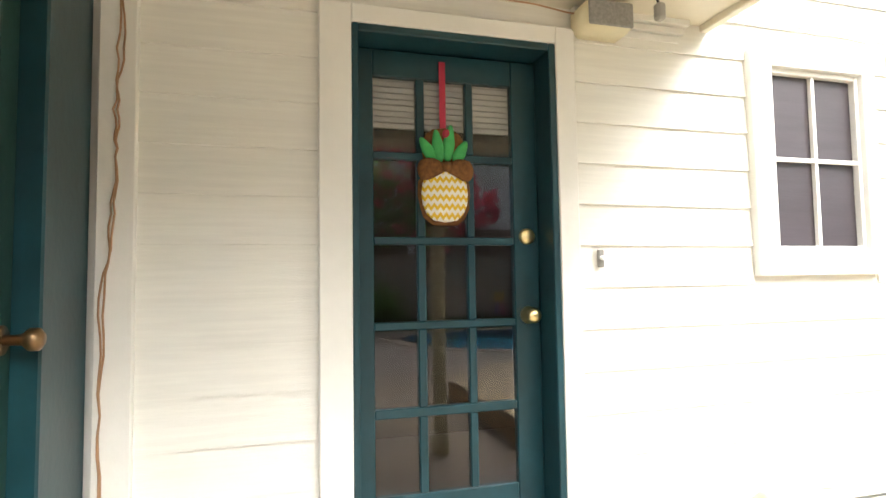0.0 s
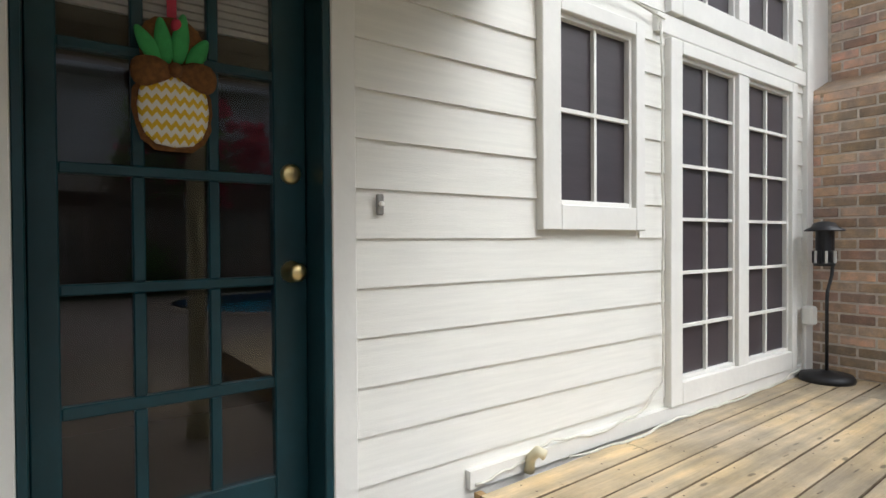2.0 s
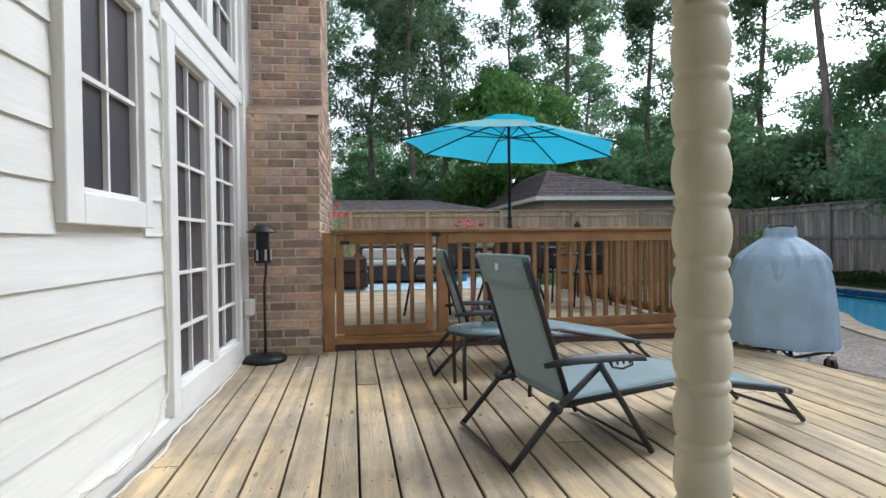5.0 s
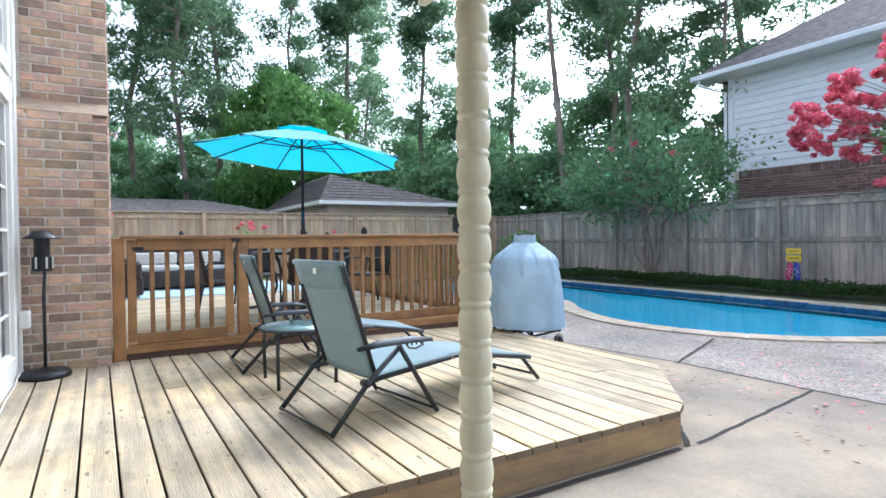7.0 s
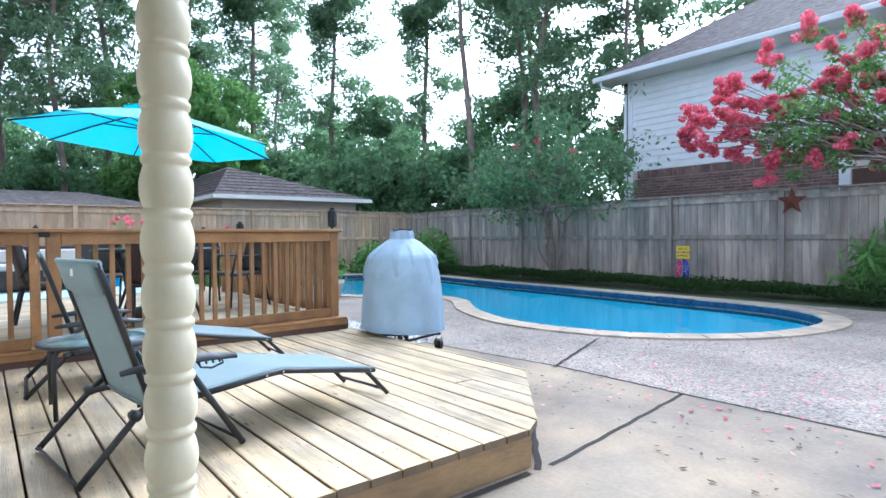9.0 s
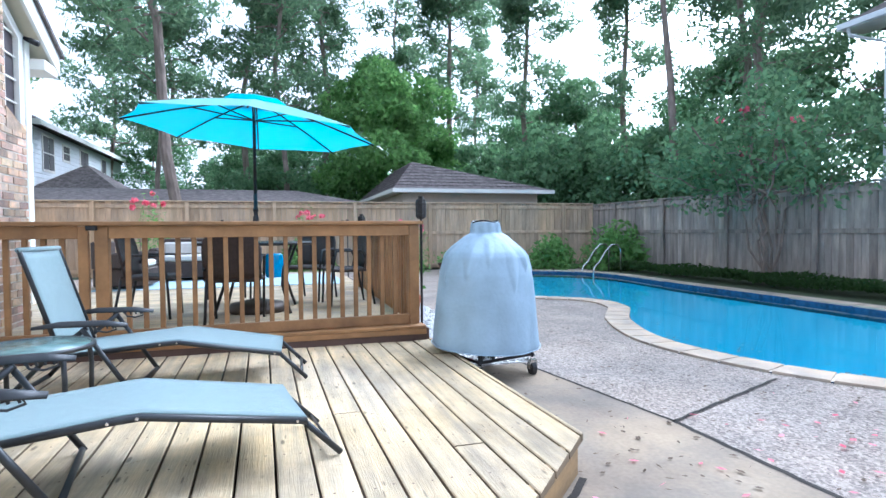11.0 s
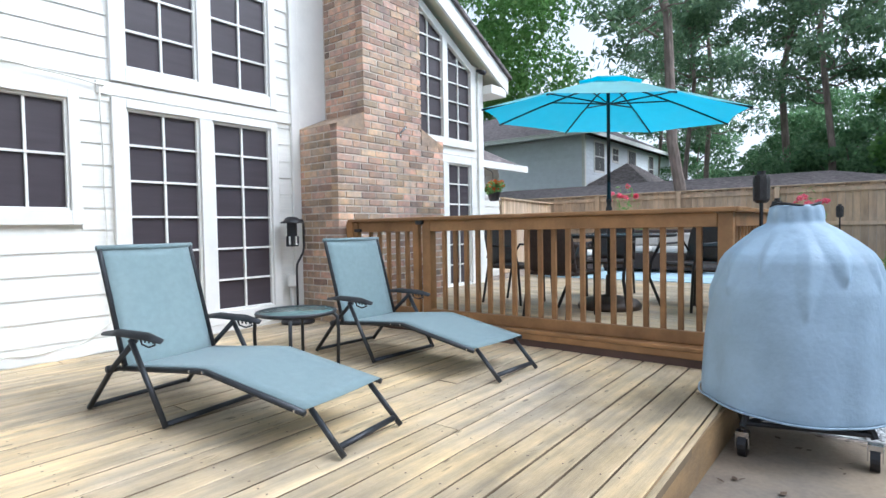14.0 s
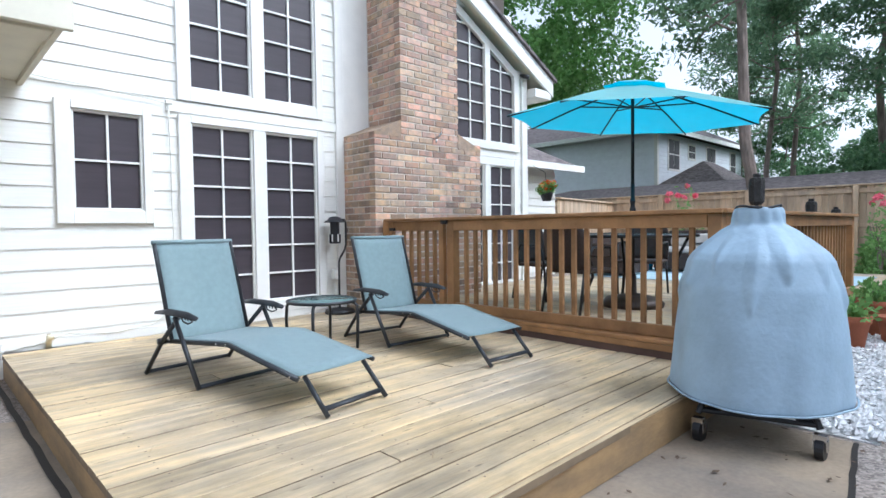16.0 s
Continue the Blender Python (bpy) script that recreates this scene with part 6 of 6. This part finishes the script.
ga = [bm.verts.new(p) for p in ((17.0, -9.6, 2.46), (25.4, -9.6, 2.46), (25.4, -4.25, 2.46), (17.0, -4.25, 2.46), (19.2, -5.35, 3.55), (22.4, -5.35, 3.55))]
for f in ((0, 1, 5, 4), (1, 2, 5), (2, 3, 4, 5), (3, 0, 4), (3, 2, 1, 0)):
    bm.faces.new([ga[i] for i in f])
part("roof", bm, SHINGLE, garage, "dark grey shingles")
part("gutter", boxes((16.94, 17.02, -9.64, -4.21, 2.34, 2.46), (17.02, 25.4, -4.29, -4.21, 2.34, 2.46)), TRIM, garage, "white gutter")
part("soffit", boxes((17.02, 25.3, -9.5, -4.29, 2.35, 2.38)), TRIM, garage)
for k in range(1, 9):
    f = k / 9
    lo = [(17.0 + 2.2 * f, -9.6 + 4.25 * f), (17.0 + 2.2 * f, -4.25 - 1.1 * f)]
    z = 2.46 + 1.09 * f
    part("shingle_course", boxes((lo[0][0] - 0.03, lo[0][0] + 0.04, lo[0][1], lo[1][1], z, z + 0.014)), SHINGLE, garage)
    part("shingle_course", boxes((lo[0][0], 25.4 - 3.0 * f, lo[1][1] - 0.04, lo[1][1] + 0.03, z, z + 0.014)), SHINGLE, garage)
low = thing("shed_roof", "long low dark roof behind the fence", "building")
part("wall", boxes((21.5, 23.5, -3.0, 12, 0, 2.19)), BEIGE, low)
part("roof", hip(bmesh.new(), 20.5, 24.5, -3.5, 12.5, 2.2, 2.75), SHINGLE, low)

nb = thing("neighbour_house", "two-storey pale grey house with dark roof", "house")
HX, HY = 27.5, 9.0
part("wall", boxes((HX, HX + 14, HY, HY + 12, 0, 5.75)), GREYSIDE, nb)
laps(nb, HY, HY + 12, HX, 2.2, 5.7, GREYSIDE, "y")
laps(nb, HX, HX + 14, HY, 2.2, 5.7, GREYSIDE, "x")
part("corner_board", boxes((HX - 0.06, HX + 0.1, HY - 0.06, HY + 0.1, 0, 5.75)), TRIM, nb)
part("roof", hip(bmesh.new(), HX, HX + 14, HY, HY + 12, 5.85, 9.3, 0.6), SHINGLE, nb, "dark shingle roof")
part("fascia", boxes((HX - 0.64, HX - 0.6, HY - 0.6, HY + 12.6, 5.65, 5.87), (HX - 0.6, HX + 14.6, HY - 0.64, HY - 0.6, 5.65, 5.87)), TRIM, nb)
for a, b, z0, z1 in ((1.2, 2.4, 4.0, 5.5), (3.6, 4.4, 4.7, 5.4), (6.0, 7.2, 3.9, 5.5), (9.6, 10.4, 3.9, 5.5)):
    wv = part("window", boxes((HX + a - 0.08, HX + b + 0.08, HY - 0.06, HY - 0.031, z0 - 0.08, z1 + 0.08)), TRIM, nb)
    for i in range(2):
        w = (b - a) / 2
        for j in range(2):
            h = (z1 - z0) / 2
            part("pane", boxes((HX + a + i * w + 0.03, HX + a + (i + 1) * w - 0.03, HY - 0.075, HY - 0.061, z0 + j * h + 0.03, z0 + (j + 1) * h - 0.03)), SCREEN, wv)
part("porch_roof", hip(bmesh.new(), HX + 0.3, HX + 4.6, HY - 3.0, HY, 3.0, 4.3, 0.3), SHINGLE, nb)
part("porch_wall", boxes((HX + 0.4, HX + 4.5, HY - 2.9, HY - 0.1, 0, 3.0)), BEIGE, nb)
part("porch_fascia", boxes((HX - 0.04, HX, HY - 3.3, HY + 0.2, 2.85, 3.02)), TRIM, nb)

wing = thing("house_wing", "low white wing of the house with shingle eave", "house")
part("wall", boxes((8.6, 12.4, 4.4, 8.0, 0, 2.5)), WHITE, wing)
laps(wing, 8.6, 12.4, 4.4, 0.1, 2.45, WHITE, "x", -1, 0.17)
part("roof", hip(bmesh.new(), 8.6, 12.4, 4.4, 8.0, 2.55, 3.9, 0.45), SHINGLE, wing)
part("gutter", boxes((8.15, 12.9, 3.88, 3.95, 2.42, 2.57)), TRIM, wing)
basket = thing("hanging_basket", "hanging basket with red and orange flowers", "plant", at=(10.9, 3.55, 1.78))
part("pot", lathe(bmesh.new(), [(0.09, -0.1), (0.14, 0.06), (0.145, 0.08), (0.001, 0.07)], 18), BLACK, basket, "", True)
rng = np.random.default_rng(95)
sp = clumps(rng, [(0, 0, 0.2), (0.1, 0.05, 0.15), (-0.12, 0, 0.14), (0, -0.1, 0.2)], 0.16, 150)
tagged(leaf_cloud("foliage", sp, 0.04, LEAF, basket, 96), kind="stuff")
tagged(leaf_cloud("flowers", sp[::3] + np.array((0, -0.02, 0.04)), 0.035, leaf_mat("red_flower", (0.6, 0.05, 0.02), (0.7, 0.25, 0.03)), basket, 97), kind="stuff")
bm = bmesh.new()
tube(bm, [(0, 0, 0.07), (0, 0.03, 0.5), (0, 0.36, 0.68), (0, 0.36, 0.75)], 0.006, 6)
part("hanger", bm, BLACK, basket)

blue = thing("grey_house", "two-storey blue-grey house above the fence", "house")
BX, BY = 9.8, -14.6
part("wall", boxes((BX - 16, BX, BY - 8, BY, 0, 5.88)), GREYSIDE, blue)
laps(blue, BX - 16, BX, BY, 3.09, 5.83, GREYSIDE, "x", 1, 0.19)
DB = mat("dark_brick", (0.24, 0.16, 0.14), 0.85, 0.4, 14, 0.5, rand=0.6)
part("brick_wall", boxes((BX - 16, BX + 0.03, BY, BY + 0.03, 0, 3.07)), MORTAR, blue)
bme = mesh_of(boxes((0, 0.225, 0, 0.05, 0, 0.068)), "brick", DB)
k = 0
for z in np.arange(1.95, 2.80, 0.079):
    x = BX - 5.6 + (k % 2) * 0.118
    while x < BX - 0.2:
        if k < 12:
            piece("brick", bme, blue, pose(x, BY + 0.01, z))
        x += 0.236
    k += 1
sold = mesh_of(boxes((0, 0.068, 0, 0.05, 0, 0.225)), "brick", DB)
for i in range(70):
    piece("brick", sold, blue, pose(BX - 0.35 - 0.079 * i, BY + 0.012, 2.835))
# No real opening: a thin dark sheet on the wall paints the carport's shade.
part("carport_opening", boxes((BX - 15, BX - 5.75, BY + 0.031, BY + 0.045, 0.1, 2.6)), KICK, blue, "flat dark panel painted as the shade inside an open carport")
part("carport_post", boxes((BX - 5.72, BX - 5.50, BY + 0.035, BY + 0.09, 0, 3.07)), GREYSIDE, blue)
part("corner_board", boxes((BX - 0.1, BX + 0.05, BY - 0.1, BY + 0.06, 0, 5.88)), GREYSIDE, blue)
part("eave", boxes((BX - 16.5, BX + 0.75, BY - 0.05, BY + 0.7, 5.83, 5.91)), TRIM, blue)
part("gutter", boxes((BX - 16.5, BX + 0.8, BY + 0.7, BY + 0.82, 5.83, 5.98), c=0.02), GREYSIDE, blue)
part("roof", hip(bmesh.new(), BX - 16, BX, BY - 8, BY, 5.98, 9.0, 0.75), SHINGLE, blue)
bm = bmesh.new()
tube(bm, [(BX + 0.55, BY + 0.75, 5.83), (BX + 0.55, BY + 0.7, 5.68), (BX + 0.1, BY + 0.12, 5.43), (BX + 0.1, BY + 0.12, 0.1)], 0.045, 8)
part("downspout", bm, GREYSIDE, blue)

# security camera under the gable
cam_box = thing("eave_camera", "small dark security camera under the eave", "camera", at=(8.02, 1.9, 3.42))
bm = bmesh.new()
tube(bm, [(0, 0.05, 0.03), (0, -0.02, 0.0), (0, -0.10, -0.03)], [0.02, 0.035, 0.035], 12)
part("body", bm, BLACK, cam_box, "", True)
hook = thing("chimney_hook", "small grey metal bracket on the chimney", "bracket", at=(5.66, 1.375, 2.17))
bm = bmesh.new()
tube(bm, [(0, 0.0, 0.0), (0, -0.04, 0.0), (0.02, -0.07, 0.03), (0.05, -0.08, 0.07)], 0.012, 8)
tube(bm, [(0, -0.04, 0.0), (-0.02, -0.06, -0.05)], 0.012, 8)
part("bracket", bm, STEEL, hook, "", True)

# fallen petals and leaves
rng = np.random.default_rng(99)
p = np.column_stack([rng.uniform(-2, 6, 900), rng.uniform(-5.2, -1.8, 900), np.full(900, 0.016)])
tagged(leaf_cloud("fallen_leaves", p, 0.021, mat("dry_leaf", (0.12, 0.08, 0.05), 0.9, 0.3, 20, 0), None, 100, flat=0.97), "scattered small dry leaves on the patio", "leaves", kind="stuff")
q = np.column_stack([rng.normal(1.4, 0.8, 240), rng.normal(-3.9, 0.8, 240), np.full(240, 0.018)])
tagged(leaf_cloud("fallen_petals", q, 0.024, PINK, None, 101, flat=0.97), "scattered pink petals on the patio", "petals", kind="stuff")
r = np.column_stack([rng.uniform(1.8, 4.8, 130), rng.uniform(-2.0, 1.9, 130), np.full(130, 0.205)])
tagged(leaf_cloud("pine_straw", r, 0.05, mat("pine_straw", (0.24, 0.14, 0.07), 0.9, 0.3, 20, 0), None, 102, flat=0.99, thin=0.018), "scattered brown pine needles on the deck", "needles", kind="stuff")
